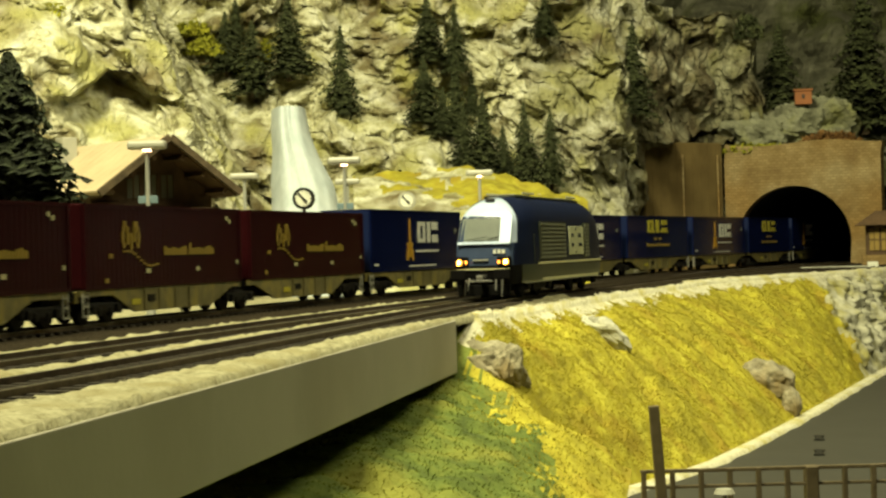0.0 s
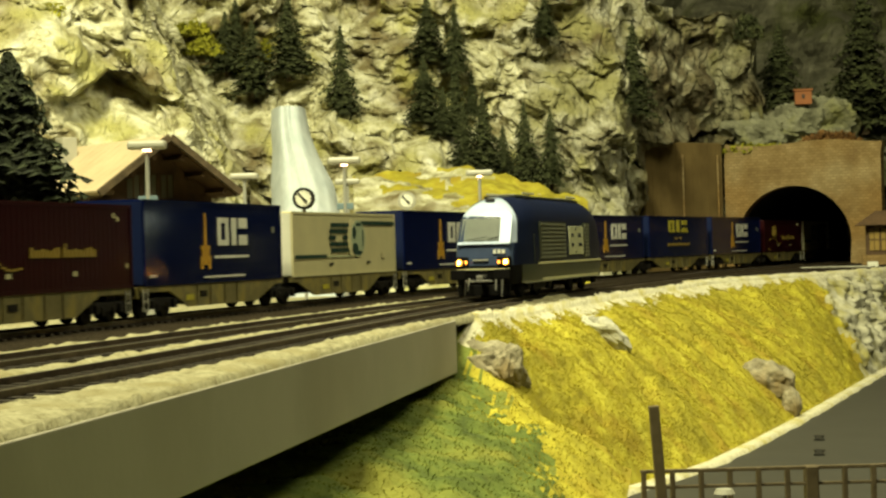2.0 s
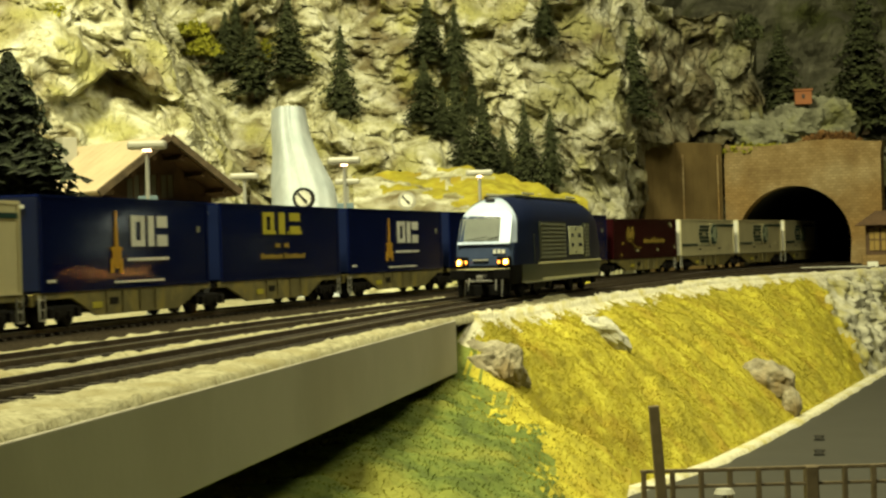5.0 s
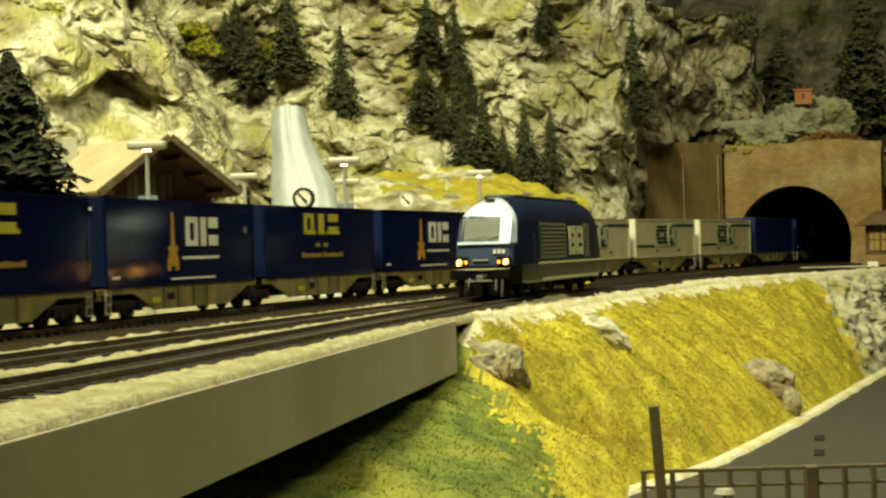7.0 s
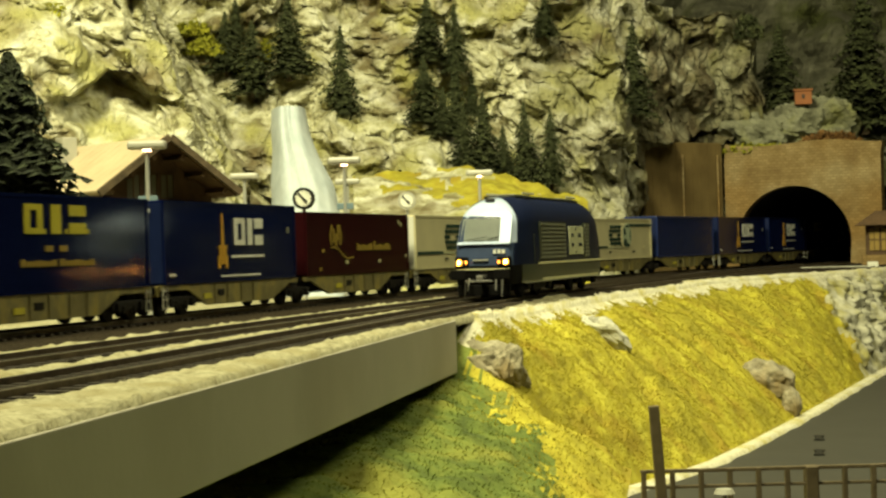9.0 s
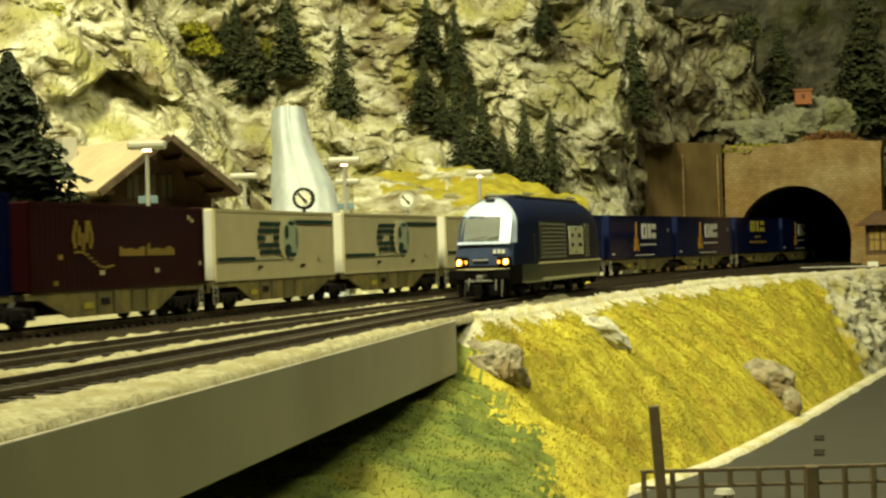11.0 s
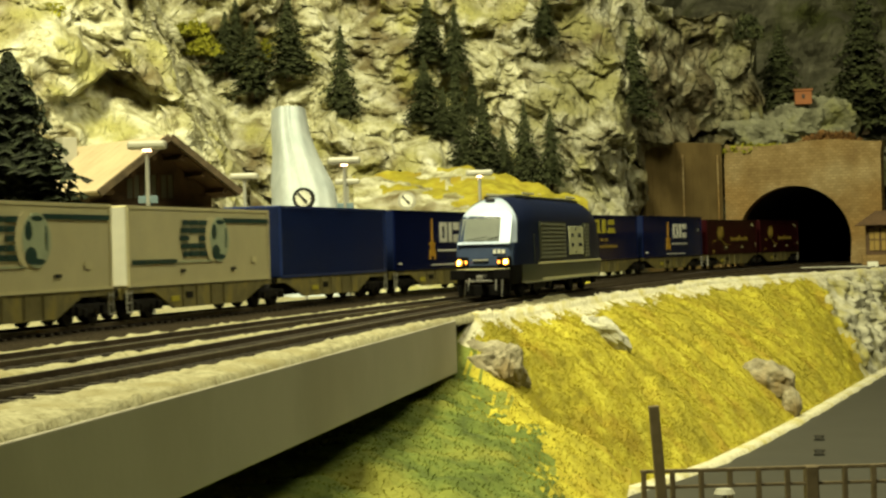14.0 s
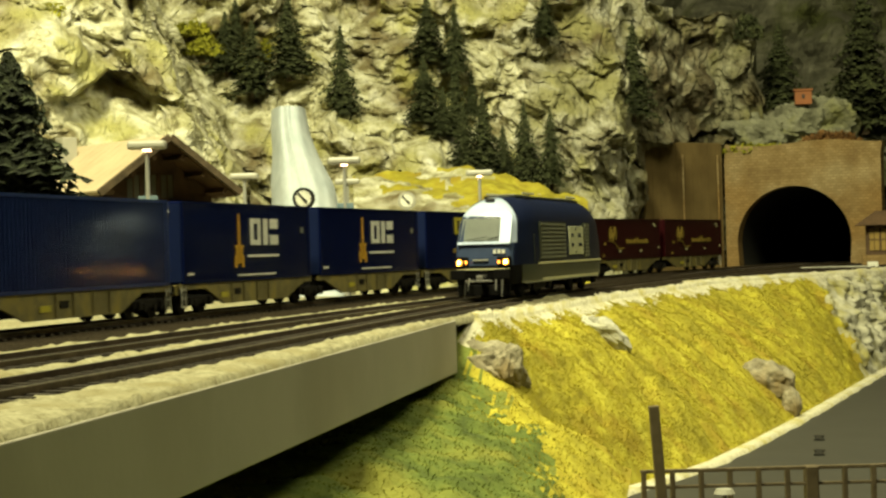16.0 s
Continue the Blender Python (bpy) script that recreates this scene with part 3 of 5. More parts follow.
retain = tagged(new("retaining_wall", mesh_from("retaining_wall", box(-0.01, wl, 0.0, 0.012, -0.006, 0.124, 0.001), BROWN_WALL)), "plain brown retaining wall beside the tunnel", "retaining wall", kind="structure")
retain.matrix_world = TURN
for x in (wl * 0.42, wl * 0.92):
    part("downpipe", rod((x, -0.002, -0.004), (x - 0.001, -0.002, 0.112), 0.0010, 0.0010), PORTAL, retain, "thin tan downpipe")
for i in range(9):
    part("panel_joint", box(wl * i / 9, wl * i / 9 + 0.0007, -0.0004, 0.001, -0.004, 0.122), BROWN_WALL, retain)

# ---- tracks: beds, sleepers, rails ----


def track(off, s_from, s_to, near_from, near_to, label, width=0.036):
    stations = np.concatenate([np.arange(s_from, max(s_from, -0.2), 0.05), np.arange(max(s_from, -0.2), min(1.8, s_to), 0.006), np.arange(min(1.8, s_to), s_to, 0.05)])
    prof = [(-1.0, -0.0052), (-0.8, -0.0026), (-0.4, -0.0021), (0, -0.0022), (0.4, -0.0021), (0.8, -0.0026), (1.0, -0.0052)]
    pts = [[beside(s, off(s) + k * width / 2, z + 0.0005 * noise.noise(Vector((s * 300, k * 9, 0)))) for k, z in prof] for s in stations]
    ob = tagged(new("track", grid_mesh("track_bed", pts, BALLAST_SHADE)), label, "railway track", group="tracks", kind="structure")
    for g in (-0.0083, 0.0083):
        for nm, mat, w0, z0, z1 in (("rail", RAIL, 0.0007, -0.0022, -0.0001), ("rail_head", RAIL_TOP, 0.00045, -0.0001, 0.0)):
            rows = [[beside(s, off(s) + g + w, z) for w, z in ((-w0, z0), (-w0, z1), (w0, z1), (w0, z0))] for s in stations]
            part(nm, grid_mesh(nm, rows, mat, smooth=False), mat, ob)
    mesh = mesh_from("sleeper", box(-0.0145, 0.0145, -0.0013, 0.0013, -0.0026, -0.0014), SLEEPER)
    rest = bmesh.new()
    s = max(s_from, -1.0)
    while s < min(s_to, 1.75):
        m = Matrix.Translation(beside(s, off(s))) @ pose(0, 0, 0, 0, 0, -math.degrees(heading(s)))
        if near_from <= s <= near_to:
            part("sleeper", mesh, SLEEPER, ob).matrix_local = m
        else:
            made = box(-0.0145, 0.0145, -0.0013, 0.0013, -0.0026, -0.0014, bm=rest)
            for v in list(rest.verts)[-8:]:
                v.co = m @ v.co
        s += 0.0068
    tagged(part("sleeper_row", rest, SLEEPER, ob), kind="stuff")
    return ob


def plan_tracks():
    # This bed is extra wide, its dark colour doubling as shadow under the wagons.
    track(lambda s: A_OFF, -2.8, 4.4, 0.0, 0.4, "railway track under the container train", 0.062)
    track(b_off, -2.8, 1.3, 0.0, 1.0, "empty middle railway track with dark sleepers")
    track(c_off, -2.8, 4.0, -0.1, 1.4, "front railway track with dark sleepers", 0.030)

# ---- spruces ----


def spruce(seed, whorls=22, arms=15, needles=NEEDLE):
    """One spruce of height 1: trunk and a ragged crown of drooping boughs."""
    rnd = random.Random(seed)
    tree = new("spruce_tree")
    part("trunk", rod((0, 0, -0.04), (0, 0, 0.97), 0.022, 0.004, 7), BARK, tree)
    bm = bmesh.new()
    for i in range(whorls):
        t = i / (whorls - 1)
        z = 0.08 + 0.90 * t
        reach = (0.235 * (1 - t) ** 0.85 + 0.012) * rnd.uniform(0.72, 1.15)
        count = max(5, int(arms * (1 - 0.45 * t)))
        for j in range(count):
            a = 2 * math.pi * (j + rnd.uniform(-0.3, 0.3) + 0.5 * (i % 2)) / count
            L = reach * rnd.uniform(0.5, 1.2)
            droop = rnd.uniform(0.25, 0.55) * L
            d, sd = Vector((math.cos(a), math.sin(a), 0)), Vector((-math.sin(a), math.cos(a), 0))
            for k in range(5):
                f = (k + 0.6) / 5
                c = d * (L * f) + Vector((0, 0, z - droop * f * f + rnd.uniform(-0.008, 0.008)))
                w = L * (0.34 - 0.20 * f) * rnd.uniform(0.6, 1.2) + 0.006
                h = rnd.uniform(0.012, 0.03)
                for sgn in (-1, 1):
                    p = [c, c + sd * sgn * w + d * w * 0.35 - Vector((0, 0, h)), c + d * w * 0.9 + Vector((0, 0, -h * 0.4)), c + Vector((0, 0, h * 0.7))]
                    v = [bm.verts.new(q) for q in p]
                    bm.faces.new((v[0], v[1], v[2]))
                    bm.faces.new((v[0], v[2], v[3]))
                    bm.faces.new((v[3], v[1], v[0]))
    part("crown", bm, needles, tree)
    return tagged(tree, "dark green model spruce with ragged drooping boughs", "spruce tree", group="spruces on the cliff")


def surface_depth(a, b):
    """Where a bearing a and a rise b meet the cliff."""
    d = 1.0
    while d < 2.6:
        z = EYE[2] + b * d
        if cliff_point(a, z).y <= d:
            return d
        d += 0.01
    return d


def spruces():
    kinds = [spruce(k) for k in (1, 2, 3, 4)]
    used = 0
    # bearing and rise of the foot, height over distance, breadth
    sown = [(-0.1116, 0.0978, 0.0330, 0.9), (-0.0977, 0.0860, 0.0400, 0.85), (-0.0785, 0.0949, 0.0441, 0.85), (-0.0511, 0.0729, 0.0492, 0.6), (-0.0053, 0.1018, 0.0347, 0.85),
            (0.0091, 0.0950, 0.0370, 0.6), (-0.0078, 0.0687, 0.0362, 0.9), (0.0086, 0.0600, 0.0400, 0.65), (0.0229, 0.0422, 0.0422, 0.75), (0.0331, 0.0419, 0.0256, 0.7),
            (0.0444, 0.0362, 0.0431, 0.62), (0.0582, 0.0337, 0.0407, 0.62), (0.0568, 0.1119, 0.0244, 0.85), (0.1026, 0.0687, 0.0513, 0.65), (0.1801, 0.0666, 0.0497, 0.85),
            (0.2251, 0.0593, 0.0730, 0.85), (0.002, 0.0609, 0.0271, 0.8), (0.0174, 0.0725, 0.0241, 0.6), (0.0125, 0.0440, 0.0330, 0.7), (-0.1060, 0.1120, 0.0260, 0.7)]
    for a, b, h, w in sown:
        d = surface_depth(a, b) + 0.004
        size = h * d
        m = Matrix.Translation((a * d, d - 0.022, EYE[2] + b * d - 0.004)) @ pose(0, 0, 0, 0, 0, 67 * used) @ Matrix.Diagonal((size * w * 1.65, size * w * 1.65, size, 1))
        if used < 4:
            kinds[used].matrix_basis = m
        else:
            t = copy_thing(kinds[used % 4], Matrix.Identity(4))
            t.matrix_basis = m
        used += 1
    big = spruce(7, 34, 30, NEEDLE_DARK)
    big.matrix_basis = Matrix.Translation((-0.229, 1.0, -0.006)) @ pose(0, 0, 0, 0, 0, 40) @ Matrix.Diagonal((0.235, 0.235, 0.142, 1))
    tagged(big, "broad dark spruce beside the station house", group="station trees")


# ---- station house, lamps, clock ----


def station_house():
    ob = new("station_house")
    hw, ln, eave, ridge, pitch, slope = 0.041, 0.105, 0.065, 0.0965, 35, 0.0575
    bm = bmesh.new()
    pr = [(-hw, 0), (hw, 0), (hw, eave), (0, ridge - 0.003), (-hw, eave)]
    f0, f1 = [bm.verts.new((x, 0, z)) for x, z in pr], [bm.verts.new((x, ln, z)) for x, z in pr]
    bm.faces.new(f0), bm.faces.new(f1[::-1])
    for i in range(5):
        bm.faces.new((f0[i], f1[i], f1[(i + 1) % 5], f0[(i + 1) % 5]))
    bmesh.ops.recalc_face_normals(bm, faces=bm.faces)
    part("wall", bm, TIMBER, ob, "dark brown timber walls")
    for sgn in (-1, 1):
        tilt = Matrix.Translation((0, 0, ridge)) @ pose(0, 0, 0, 0, sgn * pitch, 0)
        x0, x1 = sorted((0, sgn * slope))
        roof = part("roof", box(x0, x1, -0.022, ln + 0.012, -0.0005, 0.0020, 0.0004), ROOF, ob, "pale boarded roof slope")
        roof.matrix_local = tilt
        for k in range(14):
            yy = -0.020 + k * 0.0098
            part("roof_board", box(x0 + 0.0004, x1 - 0.0004, yy, yy + 0.0092, 0.0020, 0.0026, 0.0), ROOF, roof)
        verge = part("verge_board", box(x0, x1, -0.0246, -0.0221, -0.0010, 0.0029), BARK, ob, "dark verge board")
        verge.matrix_local = tilt
        soffit = part("soffit", box(x0, x1, -0.0215, ln, -0.0018, -0.0008), TIMBER, ob, "dark boarded soffit")
        soffit.matrix_local = tilt
        for k in range(3):
            raf = part("rafter", box(sgn * slope * (0.25 + 0.3 * k) - 0.0012, sgn * slope * (0.25 + 0.3 * k) + 0.0012, -0.021, 0.0, -0.0052, -0.0019), TIMBER, ob)
            raf.matrix_local = tilt
    for x in (-0.0135, -0.002, 0.0095):
        w = part("window", box(x - 0.004, x + 0.004, -0.0012, -0.0009, 0.062, 0.076), PANE, ob, "small gable window")
        part("window_frame", box(x - 0.0004, x + 0.0004, -0.0018, -0.0013, 0.062, 0.076), TIMBER, w)
        part("shutter", box(x + 0.0041, x + 0.0064, -0.0018, -0.0009, 0.062, 0.076), TIMBER, w)
    part("balcony_rail", box(-0.036, 0.036, -0.012, -0.0105, 0.048, 0.056), TIMBER, ob, "dark balcony rail")
    part("balcony_floor", box(-0.036, 0.036, -0.012, 0.0, 0.046, 0.048), TIMBER, ob, "dark balcony floor")
    for i in range(20):
        part("wall_board", box(-hw + 0.001, hw - 0.001, -0.0008, 0.0, 0.002 + i * 0.0031, 0.0046 + i * 0.0031), TIMBER, ob)
    part("chimney", box(-0.022, -0.012, 0.072, 0.082, 0.075, 0.103, 0.0006), LAMP_HEAD, ob, "pale plastered chimney")
    part("flue_pipe", rod((-0.026, 0.060, 0.072), (-0.026, 0.060, 0.088), 0.0016), METAL_GREY, ob, "small grey flue pipe")
    tagged(ob, "dark timber chalet station house with pale boarded roof", "station house")
    ob.matrix_basis = pose(-0.1735, 1.125, -0.003, 0, 0, 38)
    return ob


def station_lamp(place, turn, height=0.079, lit=True):
    ob = new("platform_lamp")
    part("pole", rod((0, 0, 0), (0, 0, height - 0.003), 0.0013, 0.0010), METAL_GREY, ob)
    part("base", rod((0, 0, 0), (0, 0, 0.004), 0.0026, 0.002), METAL_GREY, ob)
    part("lamp_head", box(-0.0092, 0.0092, -0.0030, 0.0030, height - 0.0032, height + 0.0008, 0.0013), LAMP_HEAD, ob, "grey flat lamp head")
    part("diffuser", box(-0.0018, 0.0018, -0.0016, 0.0016, height - 0.0041, height - 0.0032, 0.0003), STATION_GLOW if lit else LAMP_HEAD, ob, "small glowing warm lamp" if lit else "unlit lamp panel")
    part("sign_arm", box(-0.0046, 0.0046, -0.0006, 0.0006, height - 0.0285, height - 0.0250, 0.0002), SIGN_BLUE, ob, "small blue grey sign")
    tagged(ob, "grey platform lamp with flat head, " + ("glowing warm" if lit else "unlit"), "platform lamp", group="platform lamps")
    ob.matrix_basis = pose(place[0], place[1], -0.004, 0, 0, turn)
    return ob


def station_clock(place, radius, centre, turn, rim=BLACK, words="round black-rimmed station clock on a thin pole"):
    ob = new("station_clock")
    part("pole", rod((0, 0, 0), (0, 0, centre - radius * 0.9), 0.0010), METAL_GREY, ob)
    part("rim", rod((0, -0.0022, centre), (0, 0.0022, centre), radius, radius, 32), rim, ob)
    part("face", rod((0, -0.0026, centre), (0, 0.0026, centre), radius * 0.74, radius * 0.74, 32), CLOCK_WHITE, ob, "white dial")
    for ang, ln, w in ((-42, 0.70, 0.0005), (138, 0.5, 0.0007)):
        hand = part("pointer", box(-w, w, -0.0031, -0.0027, 0, radius * ln), BLACK, ob)
        hand.matrix_local = pose(0, 0, centre, 0, ang, 0)
    for i in range(12):
        tick = part("hour_mark", box(-0.0002, 0.0002, -0.0029, -0.0027, radius * 0.66, radius * 0.78), BLACK, ob)
        tick.matrix_local = pose(0, 0, centre, 0, 30 * i, 0)
    tagged(ob, words, "station clock", group="station clocks")
    ob.matrix_basis = pose(place[0], place[1], -0.004, 0, 0, turn)
    return ob


# ---- train ----
LEN, PITCH, SPEED, FRONT = 0.1515, 0.1664, 0.13992, 0.7847
KINDS = "MMMMGCGYGYGMCCCNGGYGMM"
HEIGHT = {"M": 0.0308, "C": 0.0308, "G": 0.0333, "Y": 0.0333, "N": 0.0333}
DECK = 0.0125
HALFW = 0.0144


def side_box(x0, x1, z0, z1, proud=0.0003, bevel=0.0):
    """A mark on the visible long side; x0 and x1 run from the front of the wagon."""
    return box(HALFW, HALFW + proud, -x1, -x0, z0, z1, bevel)


def disc_on_side(x, z, rx, rz, proud=0.0003, n=24):
    bm = rod((HALFW, -x, z), (HALFW + proud, -x, z), 1.0, 1.0, n)
    for v in bm.verts:
        v.co.y, v.co.z = -x + (v.co.y + x) * rx, z + (v.co.z - z) * rz
    return bm


def container(kind):
    """A container; its front lies at y = 0 and its body runs to y = -LEN; its visible long side faces +x."""
    h, long = HEIGHT[kind], 0.1545 if kind == "M" else LEN
    ob = new("container")
    body = {"M": MAROON, "C": WHITE, "G": BLUE, "Y": BLUE, "N": BLUE_BRIGHT}[kind]
    part("body", box(-HALFW + 0.0004, HALFW - 0.0004, -long, 0, 0, h, 0.0005), body, ob)
    end = {"C": WHITE_END, "M": MAROON}.get(kind, BLUE_END)
    part("end_panel", box(-HALFW + 0.0008, HALFW - 0.0008, 0.0, 0.0005, 0.0008, h - 0.0008), end, ob, "lighter end wall")
    for z0, z1 in ((0.0, 0.0011), (h - 0.0012, h)):
        part("side_rail", box(HALFW - 0.0006, HALFW, -long, 0.0, z0, z1), body, ob)
    for y in (-long, -0.0016):
        part("corner_post", box(HALFW - 0.0006, HALFW + 0.0001, y, y + 0.0016, 0, h), body, ob)
    for x in (-0.007, 0.0, 0.007):
        part("door_bar", rod((x, 0.0008, 0.002), (x, 0.0008, h - 0.002), 0.0004, n=6), end, ob)
    if kind in "GYN":
        for i in range(50):
            part("rib", rib_meshes["rib"], body, ob).matrix_local = Matrix.Translation((HALFW - 0.0007, -0.0035 - i * 0.00292, 0.0012))
        part("end_label", box(0.002, 0.0055, 0.0009, 0.0012, h * 0.50, h * 0.78), MARK_WHITE, ob, "white end label")
        part("end_label", box(0.000, 0.009, 0.0009, 0.0012, h * 0.86, h * 0.90), MARK_WHITE, ob, "white end label")
    if kind == "G":
        part("tower_emblem", tower(0.0585, h), MARK_ORANGE, ob, "orange tower emblem")
        for x0, x1, inner in ((0.0735, 0.0860, 1), (0.0875, 0.0970, 0), (0.0980, 0.1080, 2)):
            part("logo_block", logo_block(x0, x1, h * 0.46, h * 0.81, inner), MARK_WHITE, ob, "white logo block")
        part("logo_bar", side_box(0.070, 0.109, h * 0.30, h * 0.335), MARK_WHITE, ob)
        part("lettering_bar", side_box(0.058, 0.104, h * 0.06, h * 0.085), MARK_WHITE, ob)
        part("side_label", side_box(0.139, 0.1418, h * 0.62, h * 0.70), LOUVRE, ob)
        part("lower_label", side_box(0.004, 0.010, h * 0.10, h * 0.13), MARK_WHITE, ob)
    if kind == "Y":
        for i, x0 in enumerate((0.048, 0.065, 0.082)):
            part("logo_block", logo_block(x0, x0 + 0.0133, h * 0.60, h * 0.90, (1, 0, 2)[i]), MARK_YELLOW, ob, "yellow logo block")
            part("logo_stop", side_box(x0 + 0.0138, x0 + 0.0155, h * 0.60, h * 0.65), MARK_YELLOW, ob)
        for x0 in (0.063, 0.074):
            part("lettering_bar", side_box(x0, x0 + 0.006, h * 0.42, h * 0.48), MARK_DULL, ob)
        text_bars(ob, 0.045, 0.072, h * 0.27, h * 0.055, 7, MARK_DULL)
        text_bars(ob, 0.074, 0.102, h * 0.27, h * 0.055, 7, MARK_DULL)
    if kind == "C":
        part("stripe", side_box(0.003, 0.045, h * 0.275, h * 0.33), MARK_GREEN, ob, "dark green stripe")
        part("stripe", side_box(0.096, LEN - 0.002, h * 0.81, h * 0.87), MARK_GREEN, ob, "dark green stripe")
        part("crescent", disc_on_side(0.0825, h * 0.59, 0.0075, h * 0.30, 0.00032), WHITE, ob, "white crescent behind the globe")
        part("globe", disc_on_side(0.0905, h * 0.58, 0.0105, h * 0.30, 0.00042), MARK_TEAL, ob, "pale teal globe emblem")
        for dx, dz, rx, rz in ((-0.0060, 0.10, 0.0026, 0.11), (-0.0045, -0.17, 0.0044, 0.10), (0.0005, 0.235, 0.0045, 0.03), (0.0070, 0.02, 0.0009, 0.15), (0.0010, -0.235, 0.0050, 0.035)):
            part("globe_land", disc_on_side(0.0905 + dx, h * (0.58 + dz), rx, rz * h, 0.00054, 10), MARK_GREEN, ob)
        part("fine_line", side_box(0.046, 0.082, h * 0.285, h * 0.30), MARK_TEAL, ob)
        for i in range(5):
            z = h * (0.36 + 0.102 * i)
            inset = (0.003, 0.001, 0.0, 0.001, 0.003)[i]
            for x0, x1 in ((0.049 + inset, 0.0580), (0.0590, 0.068), (0.069, 0.0785)):
                if not (i == 2 and x0 > 0.056 and x0 < 0.062):
                    part("logo_block", side_box(x0, x1, z, z + h * 0.066), MARK_GREEN, ob)
        for x in (0.049, 0.104):
            part("latch", side_box(x, x + 0.005, h * 0.16, h * 0.20), BLACK, ob)
        part("hatch", side_box(0.128, 0.134, h * 0.25, h * 0.33, 0.0002), WHITE, ob)
    if kind == "M":
        for sgn in (-1, 1):
            for k in range(5):
                x = 0.0395 + sgn * (0.0078 - 0.0010 * abs(k - 1.5))
                part("crest_leaf", side_box(x - 0.0010, x + 0.0010, h * (0.48 + 0.065 * k), h * (0.545 + 0.065 * k)), MARK_DULL, ob)
        for k, x in enumerate((0.0363, 0.0395, 0.0427)):
            part("crest_bar", side_box(x - 0.0009, x + 0.0009, h * (0.52, 0.46, 0.55)[k], h * (0.74, 0.66, 0.80)[k], 0.0005), MARK_DULL, ob)
        for i in range(11):
            x = 0.032 + i * 0.0030
            z = 0.41 - 0.016 * i + 0.045 * math.sin(i * 0.62 + 0.4)
            part("swash", side_box(x, x + 0.0032, h * z, h * (z + 0.024)), MARK_DULL, ob)
        text_bars(ob, 0.0705, 0.0935, h * 0.385, h * 0.085, 8, MARK_DULL)
        text_bars(ob, 0.0955, 0.1225, h * 0.385, h * 0.085, 9, MARK_DULL)
        part("lettering_dot", side_box(0.0965, 0.0985, h * 0.50, h * 0.54), MARK_DULL, ob)
        for x, z, w, m in ((0.020, 0.36, 0.0030, MARK_DULL), (0.053, 0.17, 0.0040, MARK_PALE), (0.103, 0.17, 0.0035, MARK_PALE), (0.137, 0.84, 0.0020, MARK_PALE), (0.1405, 0.80, 0.0020, MARK_PALE), (0.016, 0.07, 0.0030, MARK_DULL), (0.1480, 0.24, 0.0020, MARK_PALE)):
            part("label", side_box(x, x + w, h * z, h * (z + 0.055)), m, ob)
        for i in range(38):
            part("rib", rib_meshes["panel_line"], body, ob).matrix_local = Matrix.Translation((HALFW - 0.0007, -0.004 - i * 0.00395, 0.0012))
    label = {"M": "maroon container with yellow crest and lettering", "C": "cream white container with dark green globe emblem", "G": "dark blue ribbed container with white logo and orange tower",
             "Y": "dark blue ribbed container with yellow logo", "N": "plain bright blue ribbed container"}[kind]
    return tagged(ob, label, "container", group="containers on the train")


def text_bars(ob, x0, x1, z, tall, count, material):
    """Unreadable lettering as a row of plain bars."""
    w = (x1 - x0) / count
    for k in range(count):
        up = (1.35, 1.0, 1.0, 1.15, 1.0, 0.9, 1.2)[k % 7]
        part("lettering_bar", side_box(x0 + k * w, x0 + (k + 0.86) * w, z, z + tall * up), material, ob)


def tower(x, h):
    bm = side_box(x, x + 0.0035, h * 0.22, h * 0.86)
    side_strip = ((x - 0.003, x + 0.0065, 0.42, 0.46), (x - 0.0035, x + 0.007, 0.27, 0.33), (x - 0.002, x + 0.0055, 0.33, 0.42), (x - 0.0035, x - 0.001, 0.17, 0.27), (x + 0.0045, x + 0.007, 0.17, 0.27))
    for x0, x1, z0, z1 in side_strip:
        box(HALFW, HALFW + 0.0003, -x1, -x0, h * z0, h * z1, bm=bm)
    for v in bm.verts:
        if v.co.z > h * 0.85:
            v.co.y = -(x + 0.00175) + (v.co.y + x + 0.00175) * 0.3
    return bm


def logo_block(x0, x1, z0, z1, inner):
    """A plain block mark made of bars: ring, stem or step."""
    w, t = (x1 - x0), (z1 - z0) * 0.2
    bm = bmesh.new()
    if inner == 1:
        bars = ((x0, x1, z1 - t, z1), (x0, x0 + w * 0.32, z0, z1), (x0, x1, z0, z0 + t), (x1 - w * 0.30, x1, z0, z1))
    elif inner == 0:
        bars = ((x0 + w * 0.22, x1 - w * 0.22, z0, z1),)
    else:
        bars = ((x0, x1, z1 - 1.9 * t, z1), (x0, x1, z0, z0 + 1.9 * t))
    for k, (a, b, c, d) in enumerate(bars):
        box(HALFW, HALFW + 0.0003 + 0.00003 * k, -b, -a, c, d, bm=bm)
    return bm


rib_meshes = {}


